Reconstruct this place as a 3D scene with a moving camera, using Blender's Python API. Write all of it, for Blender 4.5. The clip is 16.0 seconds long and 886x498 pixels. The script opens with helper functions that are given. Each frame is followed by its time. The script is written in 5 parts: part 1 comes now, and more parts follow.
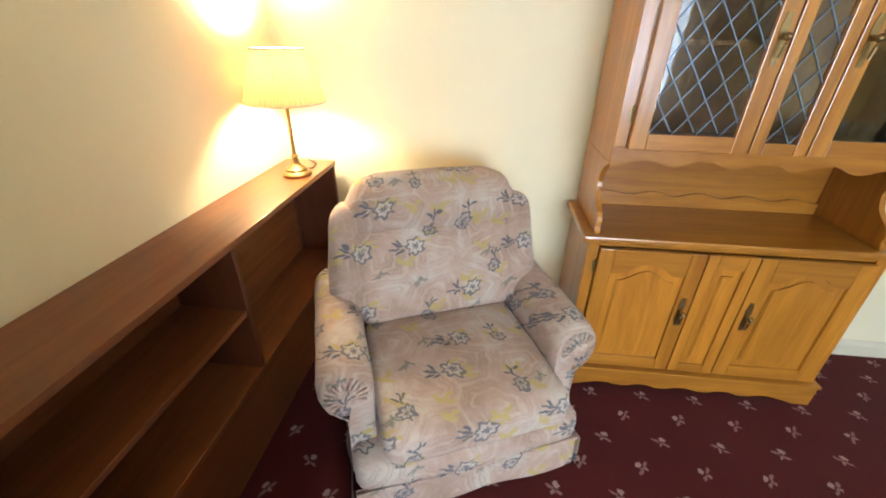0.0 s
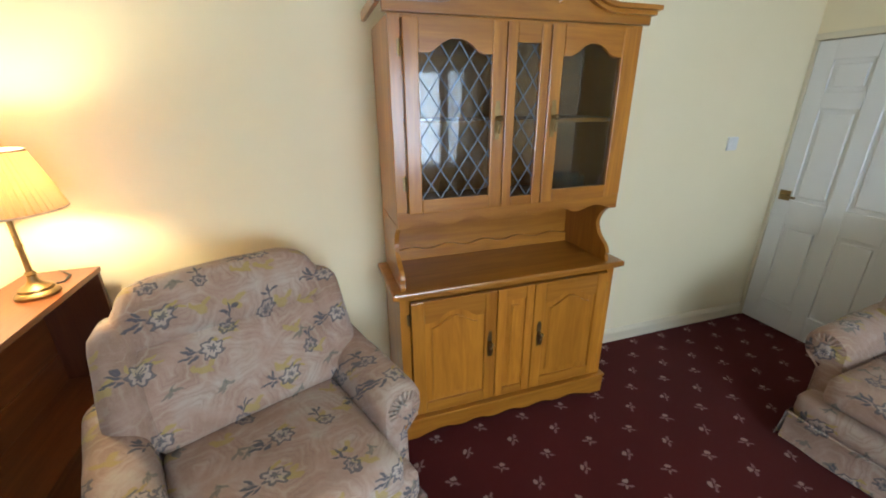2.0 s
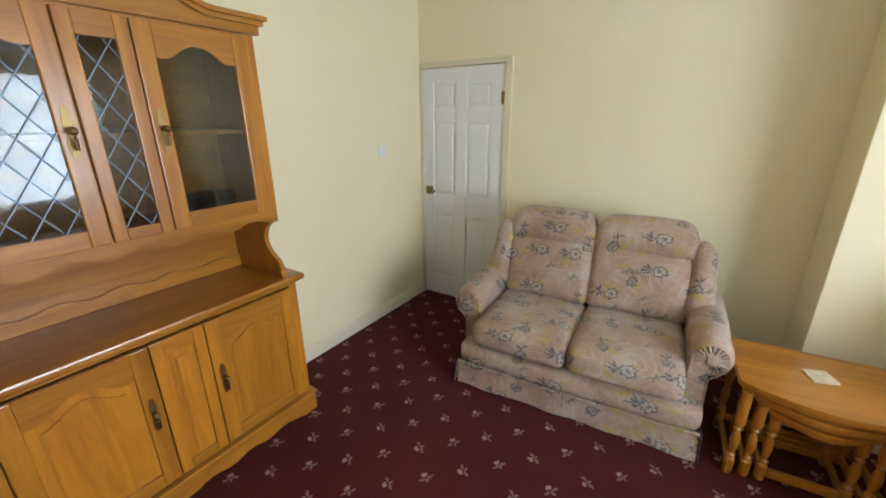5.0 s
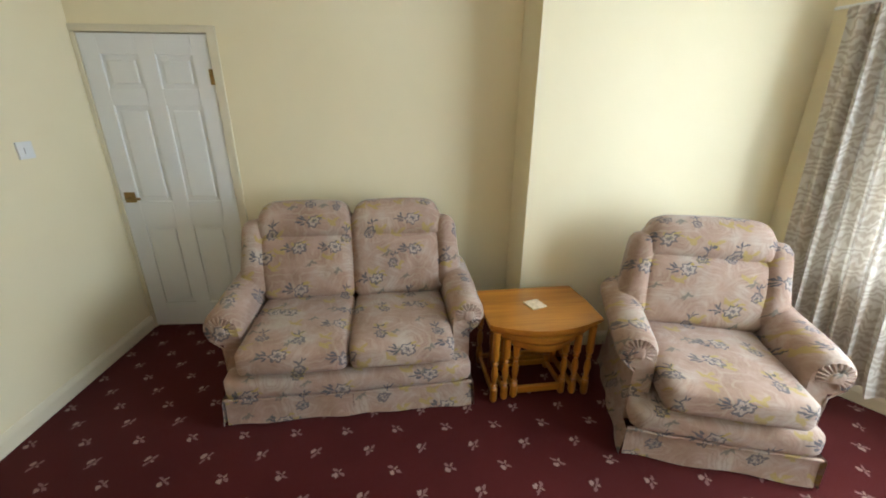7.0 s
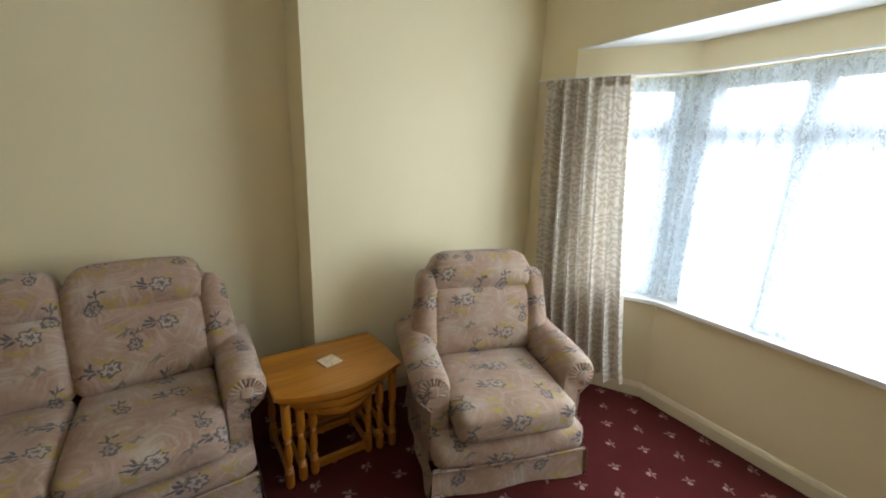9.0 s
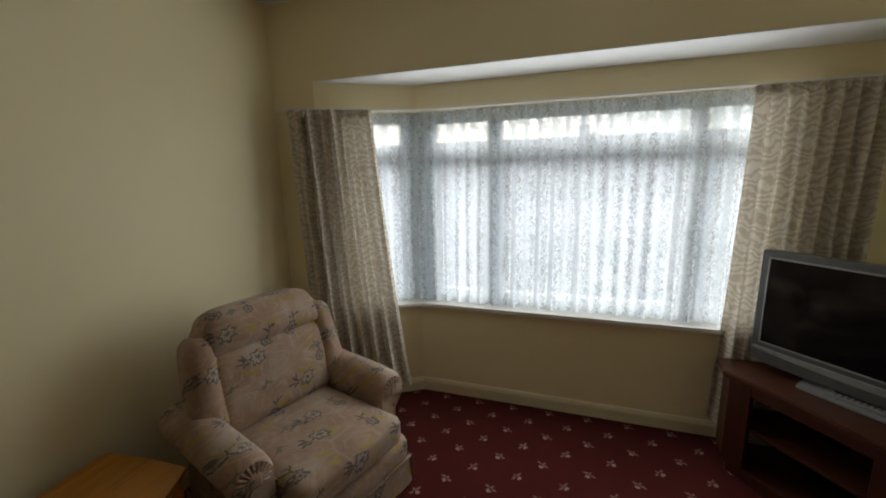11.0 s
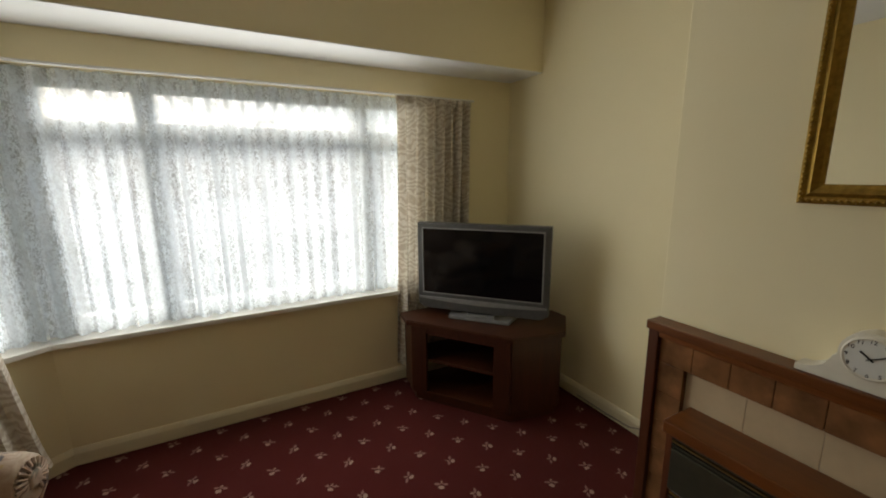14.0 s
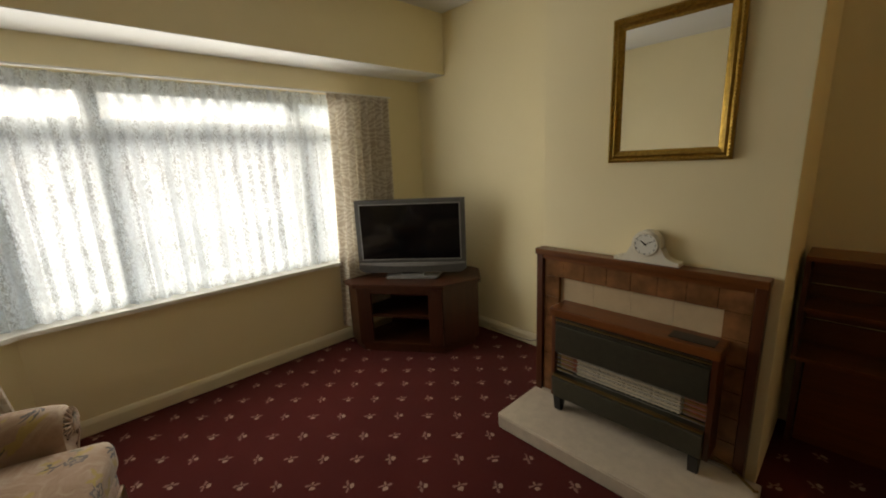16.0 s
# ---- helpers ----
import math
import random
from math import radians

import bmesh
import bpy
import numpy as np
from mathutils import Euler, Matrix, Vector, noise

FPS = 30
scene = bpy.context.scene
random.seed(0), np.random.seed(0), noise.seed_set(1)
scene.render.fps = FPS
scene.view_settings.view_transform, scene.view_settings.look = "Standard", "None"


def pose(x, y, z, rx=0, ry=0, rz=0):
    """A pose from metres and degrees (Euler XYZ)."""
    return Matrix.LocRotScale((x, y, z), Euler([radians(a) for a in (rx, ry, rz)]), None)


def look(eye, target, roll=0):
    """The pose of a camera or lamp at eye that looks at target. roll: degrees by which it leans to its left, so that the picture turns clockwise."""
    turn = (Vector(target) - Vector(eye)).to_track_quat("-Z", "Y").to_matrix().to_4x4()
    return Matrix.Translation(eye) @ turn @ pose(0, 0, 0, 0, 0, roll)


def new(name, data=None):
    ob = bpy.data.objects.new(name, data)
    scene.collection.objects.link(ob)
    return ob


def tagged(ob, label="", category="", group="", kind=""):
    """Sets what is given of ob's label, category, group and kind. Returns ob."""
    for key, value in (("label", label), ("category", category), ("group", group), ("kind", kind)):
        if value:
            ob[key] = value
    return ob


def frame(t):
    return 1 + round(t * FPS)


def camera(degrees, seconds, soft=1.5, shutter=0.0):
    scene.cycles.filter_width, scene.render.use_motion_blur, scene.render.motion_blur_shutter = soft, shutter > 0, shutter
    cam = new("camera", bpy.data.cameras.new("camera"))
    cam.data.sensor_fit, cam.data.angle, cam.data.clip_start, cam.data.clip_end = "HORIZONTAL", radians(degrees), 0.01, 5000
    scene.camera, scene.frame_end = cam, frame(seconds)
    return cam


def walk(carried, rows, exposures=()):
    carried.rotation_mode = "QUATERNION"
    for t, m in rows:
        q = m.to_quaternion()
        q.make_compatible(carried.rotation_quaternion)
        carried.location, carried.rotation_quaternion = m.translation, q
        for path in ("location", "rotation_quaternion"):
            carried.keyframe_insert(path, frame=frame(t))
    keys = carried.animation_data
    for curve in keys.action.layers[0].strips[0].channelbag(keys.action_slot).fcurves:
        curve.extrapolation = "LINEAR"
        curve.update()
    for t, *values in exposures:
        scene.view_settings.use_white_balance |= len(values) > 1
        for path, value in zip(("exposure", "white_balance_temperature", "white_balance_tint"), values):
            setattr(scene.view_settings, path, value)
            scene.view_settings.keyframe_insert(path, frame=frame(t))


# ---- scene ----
cam = camera(96.8, 16.0, soft=1.9)
PATH = [
    (0, (-3.357, -1.946, 1.566), (-3.529, -0.191, 0.614), 1.05),
    (0.5, (-3.332, -1.963, 1.592), (-3.343, -0.188, 0.681), 0.5),
    (1, (-3.286, -1.955, 1.613), (-3.089, -0.162, 0.749), 0.7),
    (1.5, (-3.235, -1.965, 1.631), (-2.83, -0.15, 0.895), -0.2),
    (2, (-3.175, -1.973, 1.65), (-2.606, -0.189, 0.947), -0.6),
    (2.5, (-3.111, -2.009, 1.645), (-2.388, -0.272, 0.965), -0.5),
    (3, (-3.075, -2.025, 1.642), (-2.207, -0.353, 0.972), -0.4),
    (3.5, (-3.031, -2.047, 1.639), (-1.977, -0.475, 0.992), -0.3),
    (4, (-2.956, -2.066, 1.632), (-1.72, -0.641, 0.968), -0.4),
    (4.5, (-2.915, -2.101, 1.609), (-1.509, -0.832, 0.966), -0.5),
    (5, (-2.887, -2.082, 1.62), (-1.294, -1.055, 0.981), -0.3),
    (5.2, (-2.879, -2.082, 1.62), (-1.218, -1.174, 0.975), -0.6),
    (7.3, (-2.73, -2.018, 1.615), (-0.866, -2.238, 0.924), 0.7),
    (7.5, (-2.731, -2.021, 1.628), (-0.871, -2.292, 0.944), 0.9),
    (8, (-2.727, -2.047, 1.629), (-0.904, -2.499, 0.942), 1.9),
    (8.5, (-2.701, -2.14, 1.63), (-0.912, -2.808, 1.035), 0.9),
    (9, (-2.647, -2.236, 1.623), (-0.98, -3.225, 1.131), 2.0),
    (11.3, (-2.328, -2.03, 1.657), (-1.904, -3.948, 1.282), -0.5),
    (11.5, (-2.31, -2.046, 1.645), (-2.029, -3.99, 1.269), 0.2),
    (12, (-2.369, -2.05, 1.635), (-2.303, -4.009, 1.235), 0.3),
    (12.5, (-2.397, -2.091, 1.62), (-2.486, -4.052, 1.238), 1.0),
    (13, (-2.382, -2.117, 1.627), (-2.638, -4.061, 1.231), 1.9),
    (13.5, (-2.246, -2.1, 1.605), (-2.92, -3.941, 1.211), -0.1),
    (14, (-2.182, -2.032, 1.572), (-3.109, -3.763, 1.189), -0.5),
    (14.5, (-2.102, -1.945, 1.564), (-3.134, -3.615, 1.18), -0.6),
    (15, (-1.987, -1.823, 1.547), (-3.051, -3.463, 1.129), -1.0),
    (15.5, (-1.818, -1.741, 1.532), (-3.023, -3.269, 1.07), -0.1),
    (16, (-1.637, -1.654, 1.519), (-2.965, -3.086, 1.085), -2.6),
]
walk(cam, [(t, look(e, g, r)) for t, e, g, r in PATH],
     [(0, 3.5, 5500, 9), (1.5, 3.05, 5500, 9), (3, 2.7, 5500, 9), (5, 3.1, 5900, 9), (7.5, 2.85, 5900, 9), (9, 2.25, 6200, 9), (11.5, 0.6, 7200, 11), (12.5, 1.4, 7400, 11), (14, 1.0, 7700, 11), (15.3, 0.6, 8000, 11), (16, 1.1, 8500, 12)])

# ---- world and lights ----
world = bpy.data.worlds.new("sky")
scene.world = world
world.use_nodes = True
wn = world.node_tree.nodes
sky = wn.new("ShaderNodeTexSky")
sky.sky_type = "NISHITA"
sky.sun_disc = False
sky.sun_elevation, sky.sun_rotation = radians(38), radians(166)
sky.air_density, sky.dust_density, sky.ozone_density = 1.0, 1.5, 2.0
wn["Background"].inputs["Strength"].default_value = 0.15
world.node_tree.links.new(sky.outputs[0], wn["Background"].inputs["Color"])
sun_data = bpy.data.lights.new("sun", "SUN")
sun_data.energy, sun_data.angle, sun_data.color = 2.2, radians(60), (0.88, 0.95, 1.0)
sun = new("sun", sun_data)
sun.matrix_world = look((0.0, -9, 7.9), (-2.0, -1, 1.6))
# daylight of the overcast sky, entering at the two parts of the bay window
for name, eye, target, wide, watts in (("window_light", (-2.38, -4.676, 1.41), (-2.38, -3.0, 1.41), 2.05, 10.5), ("side_window_light", (-1.055, -4.515, 1.41), (-1.6, -3.66, 1.41), 0.42, 1.2)):
    area = bpy.data.lights.new(name, "AREA")
    area.shape, area.size, area.size_y, area.energy, area.color = "RECTANGLE", wide, 1.26, watts, (0.86, 0.94, 1.0)
    new(name, area).matrix_world = look(eye, target)
bulb_data = bpy.data.lights.new("lamp_bulb", "POINT")
bulb_data.energy, bulb_data.color, bulb_data.shadow_soft_size = 3.0, (1.0, 0.83, 0.52), 0.035
bulb = new("lamp_bulb", bulb_data)
bulb.location = (-4.18, -0.31, 1.435)


# ---- materials ----
class Mat:
    """A node material with short calls for its nodes."""

    def __init__(self, name, rough=0.6, metal=0.0, spec=0.5):
        self.m = bpy.data.materials.new(name)
        self.m.use_nodes = True
        self.t = self.m.node_tree
        self.b = self.t.nodes["Principled BSDF"]
        self.b.inputs["Roughness"].default_value = rough
        self.b.inputs["Metallic"].default_value = metal
        self.b.inputs["Specular IOR Level"].default_value = spec

    def node(self, kind, **values):
        n = self.t.nodes.new("ShaderNode" + kind)
        for k, v in values.items():
            n.inputs[k.replace("_", " ")].default_value = v
        return n

    def link(self, a, b):
        self.t.links.new(a, b)

    def coords(self, scale=(1, 1, 1), rot=(0, 0, 0)):
        c, mp = self.t.nodes.new("ShaderNodeTexCoord"), self.t.nodes.new("ShaderNodeMapping")
        mp.inputs["Scale"].default_value, mp.inputs["Rotation"].default_value = scale, rot
        self.link(c.outputs["Object"], mp.inputs["Vector"])
        return mp.outputs[0]

    def noise(self, vec, scale, detail=4, rough=0.55, distortion=0.0):
        n = self.node("TexNoise", Scale=scale, Detail=detail, Roughness=rough, Distortion=distortion)
        self.link(vec, n.inputs["Vector"])
        return n.outputs["Fac"]

    def ramp(self, fac, stops):
        n = self.t.nodes.new("ShaderNodeValToRGB")
        e = n.color_ramp.elements
        while len(e) < len(stops):
            e.new(0.5)
        for el, (p, c) in zip(e, stops):
            el.position = p
            el.color = (*c, 1) if len(c) == 3 else c
        self.link(fac, n.inputs[0])
        return n.outputs[0]

    def mix(self, fac, a, b, mode="MIX"):
        n = self.t.nodes.new("ShaderNodeMix")
        n.data_type, n.blend_type = "RGBA", mode
        for v, s in ((fac, n.inputs[0]), (a, n.inputs[6]), (b, n.inputs[7])):
            if isinstance(v, bpy.types.NodeSocket):
                self.link(v, s)
            elif isinstance(v, (int, float)):
                s.default_value = v
            else:
                s.default_value = (*v, 1)
        return n.outputs[2]

    def math(self, op, a, b=0.0, c=0.0):
        n = self.t.nodes.new("ShaderNodeMath")
        n.operation = op
        for v, s in zip((a, b, c), n.inputs):
            if isinstance(v, bpy.types.NodeSocket):
                self.link(v, s)
            else:
                s.default_value = v
        return n.outputs[0]

    def vmath(self, op, a, b=(0, 0, 0)):
        n = self.t.nodes.new("ShaderNodeVectorMath")
        n.operation = op
        for v, s in zip((a, b), n.inputs):
            if isinstance(v, bpy.types.NodeSocket):
                self.link(v, s)
            else:
                s.default_value = v
        return n.outputs["Value"] if op == "LENGTH" else n.outputs["Vector"]

    def bump(self, height, strength=0.2, distance=0.01):
        n = self.node("Bump", Strength=strength, Distance=distance)
        self.link(height, n.inputs["Height"])
        self.link(n.outputs[0], self.b.inputs["Normal"])

    def colour(self, c):
        if isinstance(c, bpy.types.NodeSocket):
            self.link(c, self.b.inputs["Base Color"])
        else:
            self.b.inputs["Base Color"].default_value = (*c, 1)


def paint(name, a, b, rough=0.7, bump=0.06):
    m = Mat(name, rough)
    v = m.coords()
    m.colour(m.ramp(m.noise(v, 1.3, 5), [(0.3, a), (0.7, b)]))
    m.bump(m.noise(v, 90, 3), bump, 0.004)
    return m.m


def wood(name, dark, light, axis=2, rough=0.38, scale=1.0, coat=0.14):
    m = Mat(name, rough)
    s = [14 * scale] * 3
    s[axis] = 1.1 * scale
    v = m.coords(tuple(s))
    n = m.noise(v, 1.0, 6, 0.6, 1.4)
    fine = m.noise(v, 7.0, 3, 0.6)
    base = m.ramp(n, [(0.25, dark), (0.5, tuple((x + y) / 2 for x, y in zip(dark, light))), (0.72, light)])
    info = m.t.nodes.new("ShaderNodeObjectInfo")
    tone = m.math("MULTIPLY_ADD", info.outputs["Random"], 0.22, 0.84)
    base = m.mix(0.20, base, m.ramp(fine, [(0.35, dark), (0.65, light)]))
    hsv = m.node("HueSaturation")
    m.link(base, hsv.inputs["Color"])
    m.link(tone, hsv.inputs["Value"])
    m.colour(hsv.outputs[0])
    m.b.inputs["Coat Weight"].default_value = coat
    m.b.inputs["Coat Roughness"].default_value = 0.16
    m.bump(fine, 0.08, 0.003)
    return m.m


def plain(name, c, rough=0.5, metal=0.0, vary=0.12, scale=30, bump=0.05):
    m = Mat(name, rough, metal)
    v = m.coords()
    n = m.noise(v, scale, 4)
    m.colour(m.ramp(n, [(0.3, tuple(x * (1 - vary) for x in c)), (0.7, tuple(min(1, x * (1 + vary)) for x in c))]))
    m.bump(n, bump, 0.003)
    return m.m


def carpet():
    m = Mat("carpet", 0.95, spec=0.1)
    v = m.coords()
    pile = m.noise(v, 350, 2)
    base = m.ramp(m.noise(v, 2.2, 4), [(0.3, (0.056, 0.0066, 0.0058)), (0.7, (0.083, 0.0108, 0.0090))])
    base = m.mix(0.5, base, m.ramp(pile, [(0.3, (0.036, 0.0046, 0.0042)), (0.7, (0.105, 0.0135, 0.011))]))
    step, deep = 0.25, 0.26
    wobble = m.node("TexNoise", Scale=70.0, Detail=2.0)
    m.link(v, wobble.inputs["Vector"])
    shaken = m.vmath("ADD", v, m.vmath("MULTIPLY", m.vmath("SUBTRACT", wobble.outputs["Color"], (0.5, 0.5, 0.5)), (0.022, 0.022, 0)))
    for off, turn in (((0.46, 0.265, 0), 0.5), ((0.96, 0.765, 0), -1.0)):
        p = m.vmath("ADD", m.vmath("MULTIPLY", shaken, (1 / step, 1 / deep, 0)), off)
        f = m.vmath("SUBTRACT", m.vmath("FRACTION", p), (0.5, 0.5, 0))
        f = m.vmath("MULTIPLY", f, (step, deep, 0))
        rot = m.t.nodes.new("ShaderNodeVectorRotate")
        rot.rotation_type = "Z_AXIS"
        rot.inputs["Angle"].default_value = turn
        m.link(f, rot.inputs["Vector"])
        for centre, radius, tint in (((0.0, 0.014, 0), (0.0165, 0.0125, 1), (0.52, 0.38, 0.30)), ((-0.021, -0.006, 0), (0.019, 0.0075, 1), (0.34, 0.21, 0.18)),
                                     ((0.021, -0.007, 0), (0.018, 0.0075, 1), (0.34, 0.21, 0.18)), ((0.0, -0.017, 0), (0.006, 0.013, 1), (0.42, 0.29, 0.22))):
            d = m.vmath("LENGTH", m.vmath("DIVIDE", m.vmath("SUBTRACT", rot.outputs[0], centre), radius))
            base = m.mix(m.ramp(d, [(0.75, (0.55,) * 3), (1.0, (0, 0, 0))]), base, tint)
    m.colour(base)
    m.bump(pile, 0.5, 0.006)
    m.b.inputs["Sheen Weight"].default_value = 0.05
    return m.m


def tapestry():
    """Faded pink upholstery: pale octagon lines, dark rosettes with leaf sprays, yellow flowers."""
    m = Mat("tapestry_fabric", 0.92, spec=0.15)
    v = m.coords()
    sep = m.t.nodes.new("ShaderNodeSeparateXYZ")
    m.link(v, sep.inputs[0])
    x, y, z = sep.outputs
    # the cloth unrolled: across, and up the front and over the seat
    flat = m.t.nodes.new("ShaderNodeCombineXYZ")
    m.link(m.math("ADD", x, m.math("MULTIPLY", m.math("SUBTRACT", y, z), 0.22)), flat.inputs[0])
    m.link(m.math("ADD", y, z), flat.inputs[1])
    wob = m.node("TexNoise", Scale=26.0, Detail=2.0)
    m.link(v, wob.inputs["Vector"])
    uv = m.vmath("ADD", flat.outputs[0], m.vmath("MULTIPLY", m.vmath("SUBTRACT", wob.outputs["Color"], (0.5, 0.5, 0.5)), (0.042, 0.042, 0)))
    base = m.ramp(m.noise(v, 5.0, 4, 0.6), [(0.32, (0.30, 0.18, 0.11)), (0.48, (0.40, 0.255, 0.18)), (0.66, (0.47, 0.375, 0.29))])
    slate, green, cream, gold = (0.030, 0.040, 0.062), (0.075, 0.10, 0.075), (0.50, 0.43, 0.36), (0.40, 0.28, 0.055)

    def cells(scale, seed, randomness, source, metric="EUCLIDEAN"):
        vor = m.node("TexVoronoi", Scale=scale, Randomness=randomness)
        vor.voronoi_dimensions, vor.distance = "2D", metric
        p = m.vmath("ADD", source, seed)
        m.link(p, vor.inputs["Vector"])
        rnd = m.t.nodes.new("ShaderNodeSeparateColor")
        m.link(vor.outputs["Color"], rnd.inputs[0])
        return vor.outputs["Distance"], m.vmath("SUBTRACT", p, vor.outputs["Position"]), rnd.outputs

    # nested octagon lines
    edge = m.node("TexVoronoi", Scale=5.0, Randomness=0.6)
    edge.voronoi_dimensions, edge.feature = "2D", "DISTANCE_TO_EDGE"
    m.link(uv, edge.inputs["Vector"])
    rings = m.math("PINGPONG", edge.outputs["Distance"], 0.11)
    worn = m.ramp(m.noise(v, 9, 2), [(0.35, (0.15,) * 3), (0.6, (0.75,) * 3)])
    base = m.mix(m.math("MULTIPLY", worn, m.ramp(rings, [(0.010, (0.50,) * 3), (0.026, (0, 0, 0))])), base, (0.53, 0.44, 0.32))
    base = m.mix(m.math("MULTIPLY", worn, m.ramp(m.math("ABSOLUTE", m.math("SUBTRACT", rings, 0.070)), [(0.006, (0.6,) * 3), (0.018, (0, 0, 0))])), base, (0.24, 0.14, 0.095))

    def ellipses(base, d, shapes, tint, weight, size=1.4):
        for cx, cy, rx, ry, turn in shapes:
            cx, cy, rx, ry = cx * size, cy * size, rx * size, ry * size
            rot = m.t.nodes.new("ShaderNodeVectorRotate")
            rot.rotation_type = "Z_AXIS"
            rot.inputs["Angle"].default_value = turn
            m.link(m.vmath("SUBTRACT", d, (cx, cy, 0)), rot.inputs["Vector"])
            far = m.vmath("LENGTH", m.vmath("DIVIDE", rot.outputs[0], (rx, ry, 1)))
            base = m.mix(m.math("MULTIPLY", weight, m.ramp(far, [(0.7, (0.9,) * 3), (1.0, (0, 0, 0))])), base, tint)
        return base

    def rosette(base, d, radius, line, tint, fill, weight):
        part_xyz = m.t.nodes.new("ShaderNodeSeparateXYZ")
        m.link(d, part_xyz.inputs[0])
        angle = m.math("ARCTAN2", part_xyz.outputs[1], part_xyz.outputs[0])
        away = m.math("ADD", m.vmath("LENGTH", d), m.math("MULTIPLY", m.math("COSINE", m.math("MULTIPLY", angle, 7.0)), radius * 0.16))
        base = m.mix(m.math("MULTIPLY", weight, m.math("MULTIPLY", m.math("LESS_THAN", away, radius), 0.45)), base, fill)
        ring = m.math("ABSOLUTE", m.math("SUBTRACT", away, radius))
        base = m.mix(m.math("MULTIPLY", weight, m.math("MULTIPLY", m.math("LESS_THAN", ring, line), 0.78)), base, tint)
        return m.mix(m.math("MULTIPLY", weight, m.math("MULTIPLY", m.math("LESS_THAN", away, radius * 0.38), 0.8)), base, tint)

    # small faded yellow and blue flowers
    dist, d, rnd = cells(7.0, (4.1, 2.3, 0), 1.0, uv)
    some = m.math("MULTIPLY", m.math("GREATER_THAN", rnd[0], 0.40), 0.9)
    base = ellipses(base, d, ((0.0, 0.0, 0.020, 0.009, 0.6), (0.012, 0.014, 0.015, 0.007, -0.7), (-0.016, 0.010, 0.013, 0.006, 1.2)), gold, some, 1.7)
    other = m.math("MULTIPLY", m.math("LESS_THAN", rnd[0], 0.35), 0.7)
    base = ellipses(base, d, ((0.0, 0.0, 0.006, 0.024, 0.3), (0.012, 0.004, 0.014, 0.005, 0.7), (-0.012, -0.006, 0.014, 0.005, -0.7)), green, other)
    # dark sprigs: a rosette with a spray of leaves beside it
    dist, d, rnd = cells(4.6, (0.05, 0.11, 0), 0.8, uv)
    big = m.math("GREATER_THAN", rnd[1], 0.40)
    base = ellipses(base, d, ((-0.052, 0.010, 0.022, 0.006, 0.45), (-0.062, -0.004, 0.020, 0.005, -0.1), (-0.048, 0.022, 0.014, 0.005, 1.0), (-0.045, -0.012, 0.014, 0.005, -0.6)), slate, big)
    base = rosette(base, d, 0.035, 0.0056, slate, cream, big)
    base = ellipses(base, d, ((0.018, 0.030, 0.018, 0.006, -0.5), (0.036, 0.012, 0.012, 0.005, 0.3)), gold, big)
    small = m.math("LESS_THAN", rnd[1], 0.40)
    base = ellipses(base, d, ((0.0, 0.045, 0.0035, 0.026, 0.0), (0.012, 0.050, 0.012, 0.0045, -0.7), (-0.012, 0.042, 0.012, 0.0045, 0.7)), slate, small)
    base = rosette(base, d, 0.026, 0.0056, slate, (0.30, 0.25, 0.22), small)
    weave = m.noise(v, 420, 2)
    m.colour(m.mix(0.16, base, m.ramp(weave, [(0.3, (0.18, 0.15, 0.13)), (0.7, (0.58, 0.50, 0.43))])))
    m.bump(m.mix(0.4, weave, m.noise(v, 14, 3)), 0.35, 0.008)
    m.b.inputs["Sheen Weight"].default_value = 0.15
    return m.m


def curtain_cloth():
    m = Mat("curtain_cloth", 0.85, spec=0.2)
    v = m.coords((1, 1, 1))
    w = m.node("TexWave", Scale=7.5, Distortion=14.0, Detail=2.0)
    w.inputs["Detail Scale"].default_value = 1.4
    w.bands_direction = "Z"
    m.link(v, w.inputs["Vector"])
    m.colour(m.ramp(w.outputs["Fac"], [(0.22, (0.70, 0.65, 0.57)), (0.5, (0.64, 0.58, 0.49)), (0.78, (0.54, 0.47, 0.38))]))
    m.bump(m.noise(v, 300, 2), 0.2, 0.004)
    trans = m.node("BsdfTranslucent")
    m.link(m.b.inputs["Base Color"].links[0].from_socket, trans.inputs["Color"])
    mixer = m.node("MixShader", Fac=0.15)
    m.link(m.b.outputs[0], mixer.inputs[1])
    m.link(trans.outputs[0], mixer.inputs[2])
    m.link(mixer.outputs[0], m.t.nodes["Material Output"].inputs["Surface"])
    return m.m


